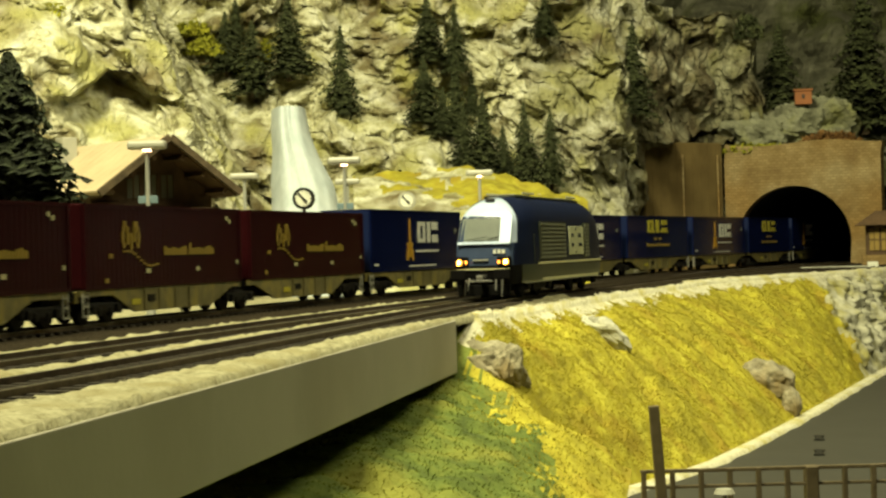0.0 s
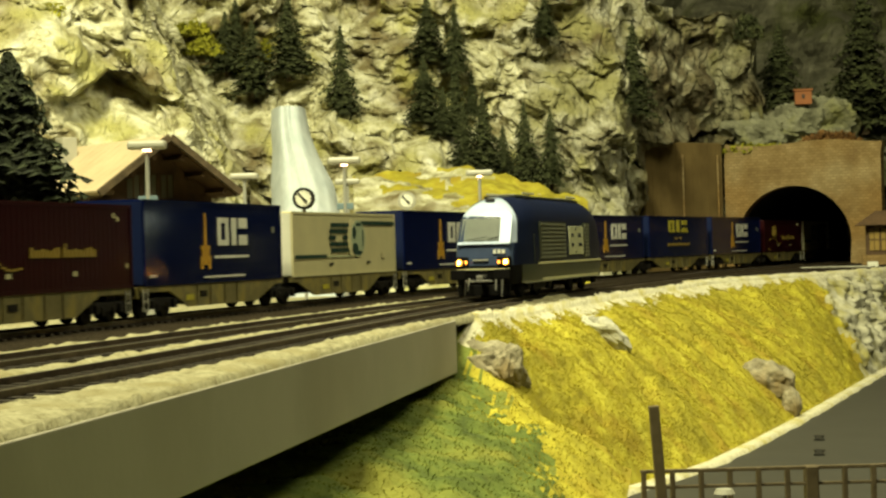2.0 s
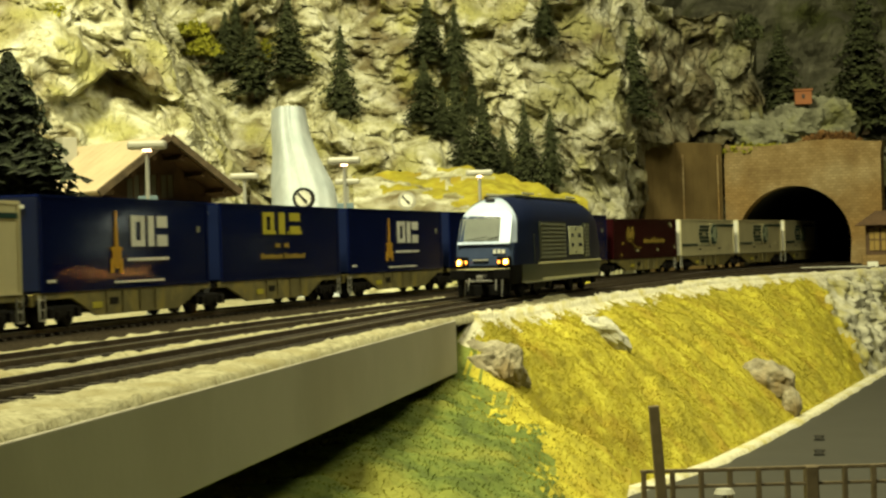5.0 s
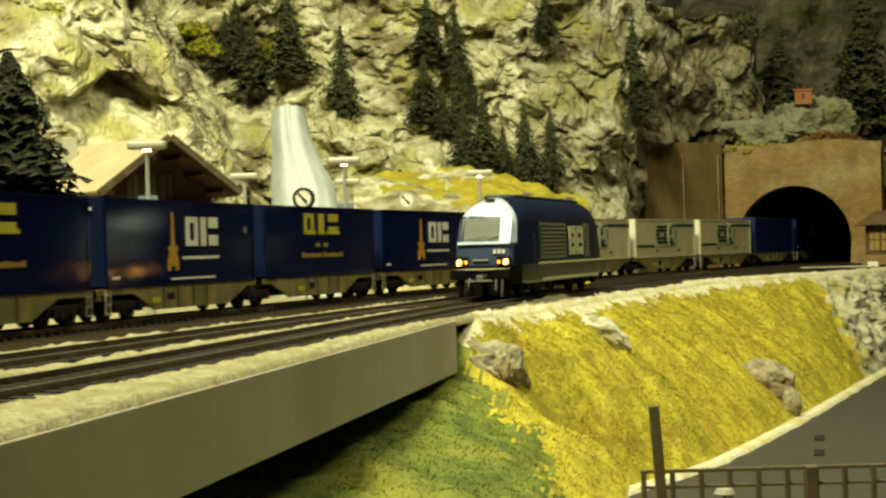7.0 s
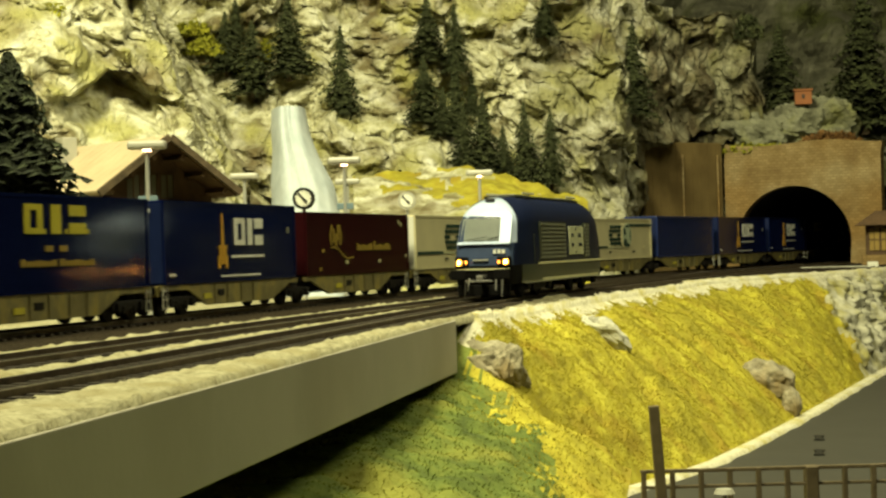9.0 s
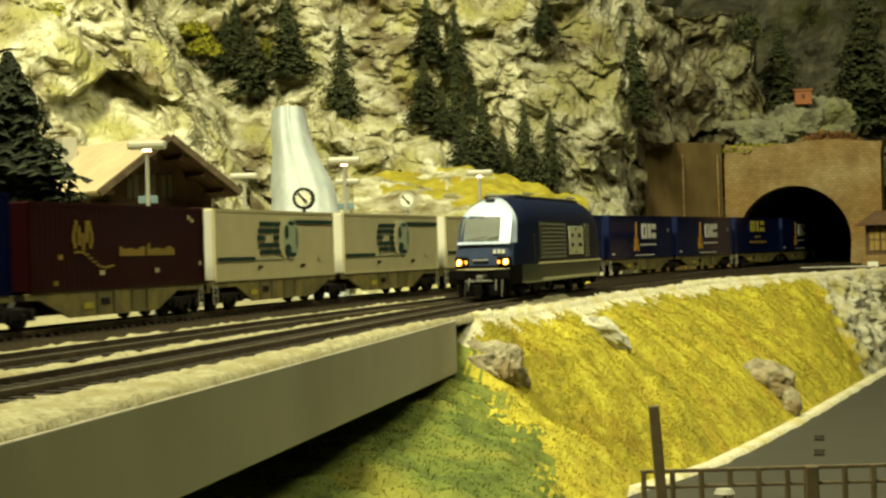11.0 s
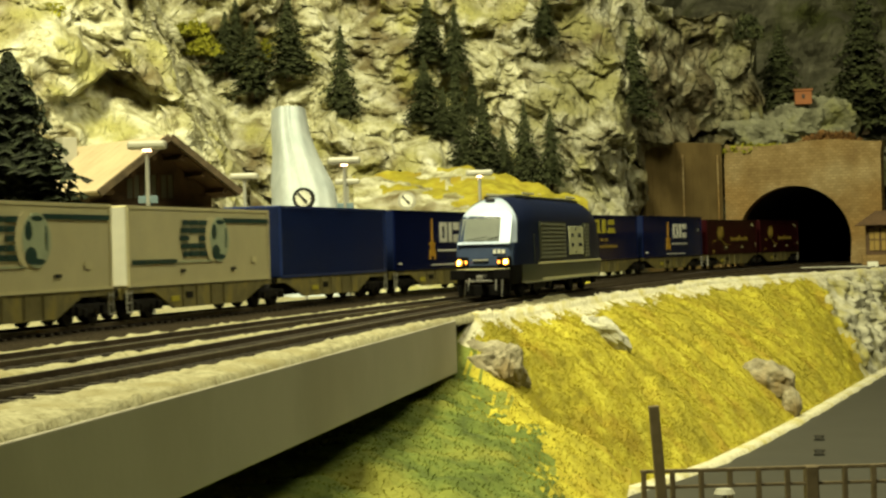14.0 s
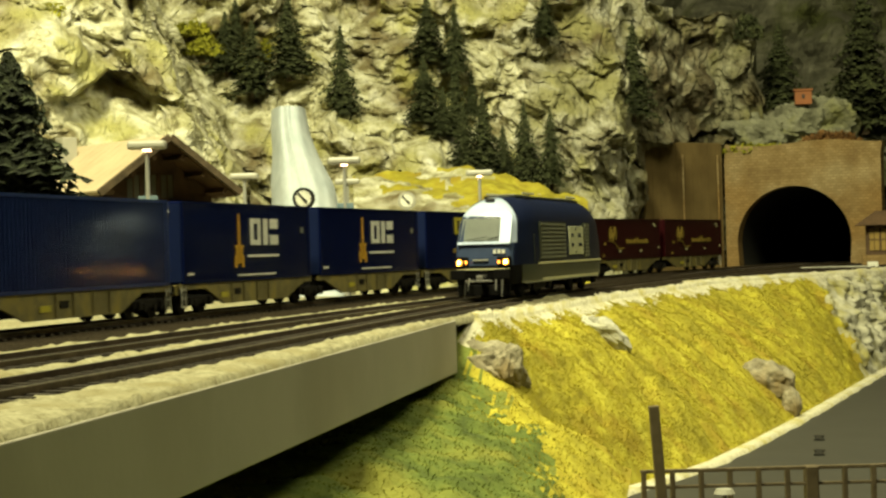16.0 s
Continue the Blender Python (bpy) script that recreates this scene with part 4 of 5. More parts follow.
def bogie(parent, y):
    bg = part("bogie", box(-0.0118, 0.0118, y - 0.0125, y + 0.0125, 0.0045, 0.0082, 0.0008), BOGIE, parent, "black bogie with spoked dark wheels")
    for sx in (-1, 1):
        part("bogie_frame", box(sx * 0.0122 - 0.0010, sx * 0.0122 + 0.0010, y - 0.0150, y + 0.0150, 0.0040, 0.0078, 0.0006), BOGIE, bg)
        for dy in (-0.0105, 0.0105):
            part("wheel", rod((sx * 0.0083 - 0.0012, y + dy, 0.0053), (sx * 0.0083 + 0.0012, y + dy, 0.0053), 0.0053, 0.0053, 20), BOGIE, bg)
            part("axle_box", box(sx * 0.0132 - 0.0008, sx * 0.0132 + 0.0012, y + dy - 0.0018, y + dy + 0.0018, 0.0036, 0.0070, 0.0004), BOGIE, bg)
            part("spring", box(sx * 0.0130 - 0.0006, sx * 0.0130 + 0.0008, y + dy * 0.45 - 0.0014, y + dy * 0.45 + 0.0014, 0.0028, 0.0060, 0.0004), BOGIE, bg)


def wagon(lead):
    """Half of an articulated container wagon; lead: it carries the free front end."""
    ob = new("container_wagon")
    for sx in (-1, 1):
        bm = bmesh.new()
        low = [(-0.004, 0.0102), (0.006, 0.0102), (0.030, 0.0033), (0.106, 0.0033), (0.126, 0.0102), (0.154, 0.0102)]
        if lead:
            low = [(0.150 - y, z) for y, z in reversed(low)]
        a = [(sx * 0.0138, -y, z) for y, z in low]
        b = [(sx * 0.0138, -y, 0.0124) for y, z in low]
        c = [(sx * 0.0126, -y, z) for y, z in low]
        d = [(sx * 0.0126, -y, 0.0124) for y, z in low]
        va, vb, vc, vd = ([bm.verts.new(p) for p in q] for q in (a, b, c, d))
        for i in range(len(low) - 1):
            bm.faces.new((va[i], va[i + 1], vb[i + 1], vb[i]))
            bm.faces.new((vc[i], vd[i], vd[i + 1], vc[i + 1]))
            bm.faces.new((vb[i], vb[i + 1], vd[i + 1], vd[i]))
            bm.faces.new((va[i], vc[i], vc[i + 1], va[i + 1]))
        bmesh.ops.recalc_face_normals(bm, faces=bm.faces)
        sill = part("side_sill", bm, WAGON, ob, "weathered grey fishbelly side sill")
        for y in (0.052, 0.066, 0.082, 0.096):
            part("stiffener", box(sx * 0.0139 - 0.0004, sx * 0.0139 + 0.0004, -y - 0.0006, -y + 0.0006, 0.0040, 0.0120), WAGON, sill)
        part("lettering_bar", box(sx * 0.0139 - 0.0002, sx * 0.0139 + 0.0002, -0.048, -0.040, 0.0060, 0.0082), MARK_YELLOW if sx > 0 else WAGON, sill)
        part("data_panel", box(sx * 0.0139 - 0.0002, sx * 0.0139 + 0.0002, -0.062, -0.055, 0.0070, 0.0095), BOGIE, sill)
    part("deck", box(-0.0126, 0.0126, -0.152, 0.002, 0.0100, 0.0120), BOGIE, ob, "dark open deck frame")
    part("centre_sill", box(-0.0050, 0.0050, -0.152, 0.002, 0.0042, 0.0100, 0.0006), BOGIE, ob)
    part("brake_gear", box(-0.009, 0.009, -0.100, -0.055, 0.0040, 0.0095, 0.001), BOGIE, ob)
    for y in (-0.004, -0.074, -0.146):
        for sx in (-1, 1):
            part("twist_lock", box(sx * 0.0125 - 0.0012, sx * 0.0125 + 0.0012, y - 0.0015, y + 0.0015, 0.0115, 0.0126), WAGON, ob)
    bogie(ob, -0.018 if lead else 0.010)
    if not lead:
        bogie(ob, -0.134)
    y = 0.004 if lead else -0.154
    part("end_beam", box(-0.0130, 0.0130, y - 0.0015, y + 0.0015, 0.0080, 0.0122, 0.0004), WAGON, ob)
    sgn = 1 if lead else -1
    part("coupling", box(-0.0020, 0.0020, min(y, y + sgn * 0.0085), max(y, y + sgn * 0.0085), 0.0070, 0.0088, 0.0004), BOGIE, ob)
    for sx in (-1, 1):
        buffer = part("buffer", rod((sx * 0.0100, y, 0.0105), (sx * 0.0100, y + sgn * 0.0058, 0.0105), 0.0011, 0.0011), BOGIE, ob)
        part("buffer_plate", rod((sx * 0.0100, y + sgn * 0.0058, 0.0105), (sx * 0.0100, y + sgn * 0.0066, 0.0105), 0.0026, 0.0026, 14), BOGIE, buffer)
    step = part("step_ladder", box(0.0139, 0.0147, y - 0.004 * sgn - 0.0022, y - 0.004 * sgn + 0.0022, 0.0030, 0.0036), LAMP_HEAD, ob, "pale bent step")
    for z in (0.0066, 0.0100):
        part("step_rung", box(0.0139, 0.0145, y - 0.004 * sgn - 0.0022, y - 0.004 * sgn + 0.0022, z, z + 0.0005), LAMP_HEAD, step)
    for dy in (-0.0022, 0.0018):
        part("step_side", box(0.0139, 0.0145, y - 0.004 * sgn + dy, y - 0.004 * sgn + dy + 0.0005, 0.0030, 0.0115), LAMP_HEAD, step)
    return tagged(ob, "weathered grey articulated container wagon on black bogies", "container wagon", group="wagons of the train")


def train():
    """Builds the train; returns each thing with the length of its front end at the start."""
    rib_meshes["rib"] = mesh_from("rib", box(0, 0.00045, -0.0007, 0.0007, 0, 0.0308), BLUE)
    rib_meshes["panel_line"] = mesh_from("rib", box(0, 0.00040, -0.0006, 0.0006, 0, 0.0284), MAROON)
    made, first, wag = [], {}, {}
    for i, kind in enumerate(KINDS):
        s = FRONT + (i - 5) * PITCH
        lead = i % 2 == 0
        w = wag[lead] = copy_thing(wag[lead], Matrix.Identity(4)) if lead in wag else flip(wagon(lead))
        c = first[kind] = copy_thing(first[kind], Matrix.Identity(4)) if kind in first else flip(container(kind))
        made += [(w, s, 0.0), (c, s, DECK)]
    return made


def motions():
    for ob, s0, z in TRAIN:
        rows = []
        for k in range(41):
            t = 0.4 * k
            s = s0 - SPEED * t
            a, b = beside(s, A_OFF), beside(s + LEN, A_OFF)
            turn = math.degrees(math.atan2(b.x - a.x, b.y - a.y))
            rows.append((t, pose(a.x, a.y, z, 0, 0, -turn)))
        walk(ob, rows)


def flip(ob):
    """Turns a thing built along -y into one along +y."""
    seen = {m.name for m in rib_meshes.values()}
    for o in ob.children_recursive:
        o.location.y = -o.location.y
        if o.data.name not in seen:
            seen.add(o.data.name)
            o.data.transform(Matrix.Diagonal((1, -1, 1, 1)))
            o.data.flip_normals()
    return ob


# ---- locomotive: built with its front at y = 0, running back along +y ----
LOCO_L, LOCO_W = 0.213, 0.0170


def setback(z):
    return float(np.interp(z, [0.0, 0.012, 0.019, 0.0235, 0.0355, 0.0385, 0.0410, 0.0430, 0.0445, 0.0456, 0.0463], [0.002, 0.0, 0.0006, 0.0020, 0.0075, 0.0093, 0.0115, 0.0145, 0.0185, 0.024, 0.032]))


def loco_half_width(z):
    return float(np.interp(z, [0.006, 0.010, 0.024, 0.0345, 0.0375, 0.0400, 0.0425, 0.0443, 0.0455, 0.0463], [0.0164, 0.0170, 0.0170, 0.0163, 0.0156, 0.0145, 0.0127, 0.0106, 0.0083, 0.0056]))


def loco_body_point(u, z, side, grow=0.0):
    """u: 0 at the front end to 1 at the far end."""
    y = u * LOCO_L
    sb = setback(z)
    near, far = max(0.0, 1 - y / 0.040), max(0.0, 1 - (LOCO_L - y) / 0.040)
    w = loco_half_width(z) + grow
    w -= (0.0044 + 0.0040 * min(1.0, max(0.0, (z - 0.033) / 0.013)) ** 2) * (near ** 2 + far ** 2)
    return Vector((side * w, y + sb * near - sb * far, z))


def locomotive():
    ob = new("locomotive")
    zs = list(np.linspace(0.0065, 0.0365, 22)) + [0.0378, 0.0390, 0.0400, 0.0410, 0.0419, 0.0428, 0.0436, 0.0443, 0.0449, 0.0454, 0.0459, 0.0463]
    us = [0, 0.004, 0.012, 0.03, 0.06, 0.1, 0.15, 0.2] + list(np.linspace(0.25, 0.75, 9)) + [0.8, 0.85, 0.9, 0.94, 0.97, 0.988, 0.996, 1]
    bm = bmesh.new()
    ring = []
    for u in us:
        round_in = 0.0022 * (max(0, 1 - u / 0.012) ** 2 + max(0, 1 - (1 - u) / 0.012) ** 2)
        pts = [loco_body_point(u, z, 1, -round_in) for z in zs] + [loco_body_point(u, z, -1, -round_in) for z in reversed(zs)]
        ring.append([bm.verts.new(p) for p in pts])
    n = len(ring[0])
    for a, b in zip(ring[:-1], ring[1:]):
        for i in range(n):
            f = bm.faces.new((a[i], b[i], b[(i + 1) % n], a[(i + 1) % n]))
    for r in (ring[0], ring[-1]):
        for i in range(len(zs) - 1):
            bm.faces.new((r[i], r[i + 1], r[n - 2 - i], r[n - 1 - i]))
    bmesh.ops.recalc_face_normals(bm, faces=bm.faces)
    me = mesh_from("body", bm, LOCO_BLUE)
    for mat in (LOCO_SHINE_SILVER, LOCO_FRONT, LOCO_GREY, LOCO_UNDER):
        me.materials.append(mat)
    for k, f in enumerate(me.polygons):
        c = f.center
        f.use_smooth = True
        pair = k // n
        front = pair < 2 or (pair >= len(us) - 1 and c.y < 0.1)
        if c.z < 0.0152:
            f.material_index = 3
        if front and c.z > 0.0152:
            f.material_index = 2
        # Cap and near corner: the lamp's highlight is put into a silver colour.
        if c.z > 0.0362 and (front or pair < 3) or (pair < 3 and c.z > 0.0250 and c.x > 0.004):
            f.material_index = 1
        if c.z < 0.0145 and (front or pair < 4):
            f.material_index = 4
    body = part("body", me, None, ob)
    # windscreen on the sloping front, with frame and wipers
    for name, mat, half, za, zb, out in (("windscreen_frame", LOCO_FRONT, 0.0119, 0.0252, 0.0372, 0.0003), ("windscreen", GLASS_REFLECTION, 0.0112, 0.0260, 0.0360, 0.0007)):
        bm = bmesh.new()
        rows = []
        for z in np.linspace(za, zb, 5):
            narrow = half - 0.06 * (z - za)
            rows.append([bm.verts.new((x, setback(z) - out + 0.0012 * (abs(x) / half) ** 4, z)) for x in np.linspace(-narrow, narrow, 9)])
        for a, b in zip(rows[:-1], rows[1:]):
            for i in range(8):
                bm.faces.new((a[i], a[i + 1], b[i + 1], b[i]))
        bmesh.ops.solidify(bm, geom=bm.faces[:], thickness=0.0004)
        bmesh.ops.recalc_face_normals(bm, faces=bm.faces)
        part(name, bm, mat, body, "large windscreen with a pale painted reflection" if mat is GLASS_REFLECTION else "blue windscreen surround", smooth=False)
    # pillar on the near side of the screen, bright as a painted highlight
    bm = box(0.0072, 0.0124, -0.0010, 0.0004, 0.0250, 0.0372)
    for v in bm.verts:
        v.co.y += setback(v.co.z) - 0.0006
    part("pillar", bm, LOCO_SHINE_SILVER, body, "window pillar painted silver as a highlight")
    bm = box(-0.0118, 0.0122, -0.0009, 0.0004, 0.0246, 0.0257)
    for v in bm.verts:
        v.co.y += setback(v.co.z) - 0.0006
    part("window_ledge", bm, LOCO_SHINE_SILVER, body, "silver ledge under the windscreen")
    for x0, x1 in ((-0.0085, 0.0015), (0.0020, 0.0068)):
        part("wiper", rod((x0, setback(0.0264) - 0.0014, 0.0264), (x1, setback(0.0278) - 0.0014, 0.0278), 0.00016, n=5), BLACK, body, "thin black wiper")
    for sx in (-1, 1):
        part("headlamp_housing", box(sx * 0.0097 - 0.0030, sx * 0.0097 + 0.0030, -0.0008, 0.002, 0.0142, 0.0190, 0.0005), LOCO_UNDER, ob, "dark headlamp housing")
        lamp = part("headlamp", rod((sx * 0.0106, -0.0007, 0.0166), (sx * 0.0106, -0.0014, 0.0166), 0.0015, 0.0013, 14), RING_GLOW, ob, "glowing amber headlamp")
        part("bulb", rod((sx * 0.0106, -0.0013, 0.0166), (sx * 0.0106, -0.0018, 0.0166), 0.0008, 0.0006, 12), LAMP_GLOW, lamp, "bright warm bulb")
        part("side_lamp", box(sx * 0.0075 - 0.0006, sx * 0.0075 + 0.0006, -0.0013, -0.0007, 0.0158, 0.0173, 0.0004), SIDE_GLOW, ob, "small glowing lamp")
        buf = part("buffer", rod((sx * 0.0100, 0.001, 0.0112), (sx * 0.0100, -0.0055, 0.0112), 0.0016, 0.0014, 12), LOCO_UNDER, ob)
        part("buffer_plate", box(sx * 0.0100 - 0.0036, sx * 0.0100 + 0.0036, -0.0064, -0.0055, 0.0090, 0.0134, 0.0004), LOCO_UNDER, buf)
        part("rail_guard", rod((sx * 0.0085, 0.001, 0.009), (sx * 0.0085, -0.001, 0.0012), 0.0005), DULL_STEEL, ob)
        for i in range(3):
            part("step", box(sx * 0.0140 - 0.002, sx * 0.0140 + 0.002, 0.010, 0.013, 0.0022 + i * 0.0022, 0.0026 + i * 0.0022), LOCO_UNDER, ob)
        # long sides: stripe, skirt, louvres, logo, doors
        x = 0.0171 * sx
        part("stripe", box(min(x, x + sx * 0.0004), max(x, x + sx * 0.0004), 0.036, 0.190, 0.0148, 0.0158), LOCO_CREAM, body, "cream line")
        part("lower_stripe", box(min(x, x + sx * 0.0003), max(x, x + sx * 0.0003), 0.045, 0.180, 0.0072, 0.0084), LOCO_CREAM, body, "cream line")
        for y0, y1 in ((0.040, 0.0995), (0.1445, 0.159)):
            frame_ = part("louvre_panel", box(min(x * 0.985, x * 1.012), max(x * 0.985, x * 1.012), y0, y1, 0.0168, 0.0345), LOCO_GREY, body, "grey louvred air intake")
            for i in range(9):
                z = 0.0176 + i * 0.0019
                part("slat", box(min(x, x + sx * 0.0007), max(x, x + sx * 0.0007), y0 + 0.002, y1 - 0.002, z, z + 0.0008), LOUVRE, frame_)
        logo = part("logo_block", box(min(x, x + sx * 0.0005), max(x, x + sx * 0.0005), 0.1065, 0.1425, 0.0185, 0.0325, 0.0002), LOGO_PALE, body, "pale logo block")
        for k, (y0, y1, z0, z1) in enumerate(((0.1115, 0.1165, 0.0225, 0.0242), (0.1115, 0.1165, 0.0272, 0.0290), (0.1218, 0.1228, 0.0190, 0.0205), (0.1218, 0.1228, 0.0305, 0.0320), (0.1300, 0.1375, 0.0225, 0.0242), (0.1285, 0.1350, 0.0272, 0.0290))):
            part("logo_notch", box(min(x + sx * 0.0005, x + sx * 0.0007), max(x + sx * 0.0005, x + sx * 0.0007), y0, y1, z0, z1), LOCO_BLUE, logo)
        part("grab_rail", rod((x * 0.985, 0.030, 0.016), (x * 0.985, 0.030, 0.029), 0.0002), LOCO_GREY, body)
    for x0 in (0.0046, 0.0066, 0.0086):
        part("number_bar", box(x0, x0 + 0.0014, 0.0002, 0.0012, 0.0203, 0.0221), MARK_WHITE, ob, "white number bar")
    part("name_bar", box(-0.0045, 0.0025, -0.0004, 0.0004, 0.0172, 0.0179), METAL_GREY, ob)
    part("bumper_line", box(-0.0120, 0.0120, -0.0005, 0.001, 0.0132, 0.0138), LOCO_CREAM, ob, "cream line")
    part("snow_plough", box(-0.0120, 0.0120, 0.0006, 0.0024, 0.0016, 0.0066, 0.0005), LOCO_UNDER, ob, "black snow plough")
    part("coupler_hook", box(-0.0016, 0.0016, -0.0075, 0.001, 0.0082, 0.0110, 0.0006), DULL_STEEL, ob, "metal coupling hook")
    part("coupler_loop", box(-0.0060, 0.0060, -0.0085, -0.0072, 0.0078, 0.0088, 0.0003), DULL_STEEL, ob, "bent wire coupling")
    part("air_hose", rod((0.006, -0.001, 0.0095), (0.0065, -0.0035, 0.0040), 0.0005), DULL_STEEL, ob)
    part("air_hose", rod((-0.006, -0.001, 0.0095), (-0.0065, -0.0035, 0.0040), 0.0005), DULL_STEEL, ob)
    part("marker_lamp", box(-0.0020, 0.0020, 0.0150, 0.0175, 0.0434, 0.0452, 0.0004), BLACK, ob, "dark lamp over the windscreen")
    roof = part("roof_deck", box(-0.0080, 0.0080, 0.036, 0.178, 0.0445, 0.0464, 0.0005), LOCO_UNDER, ob, "dark ribbed roof deck")
    for i in range(22):
        part("roof_rib", box(-0.0084, 0.0084, 0.038 + i * 0.0063, 0.0395 + i * 0.0063, 0.0464, 0.0469), LOCO_GREY, roof)
    for y in (0.055, 0.155):
        pan = part("pantograph", box(-0.0060, 0.0060, y - 0.016, y + 0.016, 0.0470, 0.0475), METAL_GREY, ob, "folded grey pantograph")
        for dx in (-0.0085, 0.0085):
            part("collector", rod((dx, y - 0.01, 0.0479), (dx, y + 0.012, 0.0479), 0.0005), METAL_GREY, pan)
    for y in (0.050, 0.163):
        bg = part("bogie", box(-0.0095, 0.0095, y - 0.024, y + 0.024, 0.0030, 0.0068, 0.0008), LOCO_UNDER, ob, "black bogie")
        for sx in (-1, 1):
            part("bogie_frame", box(sx * 0.0135 - 0.0012, sx * 0.0135 + 0.0012, y - 0.026, y + 0.026, 0.0036, 0.0066, 0.0006), LOCO_UNDER, bg)
            for dy in (-0.0160, 0.0160):
                part("wheel", rod((sx * 0.0083 - 0.0013, y + dy, 0.0063), (sx * 0.0083 + 0.0013, y + dy, 0.0063), 0.0063, 0.0063, 22), LOCO_UNDER, bg)
                part("axle_box", box(sx * 0.0148 - 0.001, sx * 0.0148 + 0.001, y + dy - 0.003, y + dy + 0.003, 0.0030, 0.0066, 0.0005), LOCO_UNDER, bg)
    tagged(ob, "dark blue electric locomotive with lit headlamps", "locomotive")
    s = 0.516
    a, b = beside(s, c_off(s) - 0.0022), beside(s + LOCO_L, c_off(s + LOCO_L))
    ob.matrix_basis = pose(a.x, a.y, 0.0, 0, 0, -math.degrees(math.atan2(b.x - a.x, b.y - a.y))) @ Matrix.Scale(1.035, 4)
    return ob


# ---- waterfall, meadow, rocks, huts, shrubs ----


def waterfall():
    """Rigid strands of white wadding that hang from the gully."""
    pts = []
    for v in np.linspace(0, 1, 80):
        z = 0.1275 - 0.1325 * v
        row = []
        wl = float(np.interp(v, [0, 0.45, 0.8, 1], [-0.0895, -0.0905, -0.0915, -0.092]))
        wr = float(np.interp(v, [0, 0.15, 0.28, 0.42, 0.58, 1], [-0.0712, -0.0690, -0.0645, -0.058, -0.0535, -0.050]))
        wl += 0.0010 * noise.noise(Vector((v * 6, 2, 0)))
        wr += 0.0012 * noise.noise(Vector((v * 6, 8, 0)))
        for u in np.linspace(0, 1, 40):
            a = wl + (wr - wl) * u
            d = 1.335 - 0.14 * v - 0.02 * math.sin(u * math.pi) + 0.02 * ((2 * u - 1) ** 8)
            d += 0.004 * noise.noise(Vector((u * 6.0, v * 1.5, 0))) + 0.0010 * noise.noise(Vector((u * 22, v * 3, 3))) + 0.0006 * fbm(Vector((u, v * 2, 7)), 14, 3)
            row.append(Vector((a * d, d, z)))
        pts.append(row)
    sheet = grid_mesh("waterfall", pts, COTTON)
    tagged(new("waterfall", sheet), "white waterfall of soft fibre in a rock gully", "waterfall", kind="structure")


def meadow():
    pts = []
    for v in np.linspace(0, 1, 40):
        row = []
        for u in np.linspace(0, 1, 90):
            a = -0.047 + 0.125 * u
            d = 1.20 + 0.33 * v
            top = float(np.interp(u, [0, 0.25, 0.5, 0.75, 1], [0.087, 0.089, 0.089, 0.078, 0.058]))
            z = -0.006 + (top + 0.006) * v ** 0.9
            p = Vector((a * d, d, z))
            p.z += 0.006 * fbm(p, 22, 4) + 0.003 * fbm(p, 90, 3)
            row.append(p)
        pts.append(row)
    me = grid_mesh("meadow", pts, TURF)
    me.materials.append(ROCK)
    for f in me.polygons:
        c = f.center
        a, e = c.x / c.y, (c.z - 0.0235) / c.y
        edge = 0.040 - 0.30 * (a + 0.043) + 0.010 * fbm(c, 30, 4)
        if (e < edge and a < 0.014) or fbm(c + Vector((5, 0, 0)), 26, 3) > 0.34:
            f.material_index = 1
    tagged(new("meadow", me), "yellow grass slope with pale bare patches", "meadow", kind="structure")


def rock(name, place, size, seed, material, label, turn=0.0, lumps=0.22, tilt=0.0, fine=4):
    bm = bmesh.new()
    bmesh.ops.create_icosphere(bm, subdivisions=fine, radius=1.0)
    off = Vector((seed * 3.7, seed * 1.3, 0))
    for v in bm.verts:
        p = v.co.copy()
        c = noise.voronoi(p * 1.5 + off)[0]
        c2 = noise.voronoi(p * 4 + off)[0]
        k = 1 + 0.30 * fbm(p + off, 0.9, 3) - lumps * (c[1] - c[0]) - 0.10 * (c2[1] - c2[0]) + 0.10 + 0.05 * fbm(p + off, 6, 3)
        v.co = Vector((p.x * size[0], p.y * size[1], p.z * size[2])) * k
    ob = tagged(new(name, mesh_from(name, bm, material)), label, "rock", group="rocks on the bank")
    ob.matrix_basis = pose(*place, 0, tilt, turn)
    return ob


def rocks():
    # abutment rock at the end of the bridge
    rock("rock", (0.0150, 0.7265, -0.0275), (0.0175, 0.0110, 0.0135), 1, ROCK_BROWN, "grey brown broken rock at the bridge end", 5, 0.3, 35)
    rock("rock", (0.0235, 0.7250, -0.0245), (0.0065, 0.0090, 0.0110), 5, ROCK_BROWN, "brown broken rock at the bridge end", -20, 0.3)
    rock("rock", (0.0750, 0.8895, -0.0185), (0.0125, 0.008, 0.0062), 2, ROCK_GREY, "small pale rock in the yellow grass", 0, 0.2, 38)
    # boulders above the road
    rock("rock", (0.1805, 1.046, -0.0550), (0.0165, 0.012, 0.0115), 3, ROCK_BROWN, "long weathered boulder leaning on the bank", 0, 0.18, 38)
    rock("rock", (0.1880, 1.026, -0.0680), (0.0048, 0.006, 0.0100), 8, ROCK_BROWN, "narrow brown boulder standing by the road", 0, 0.18)


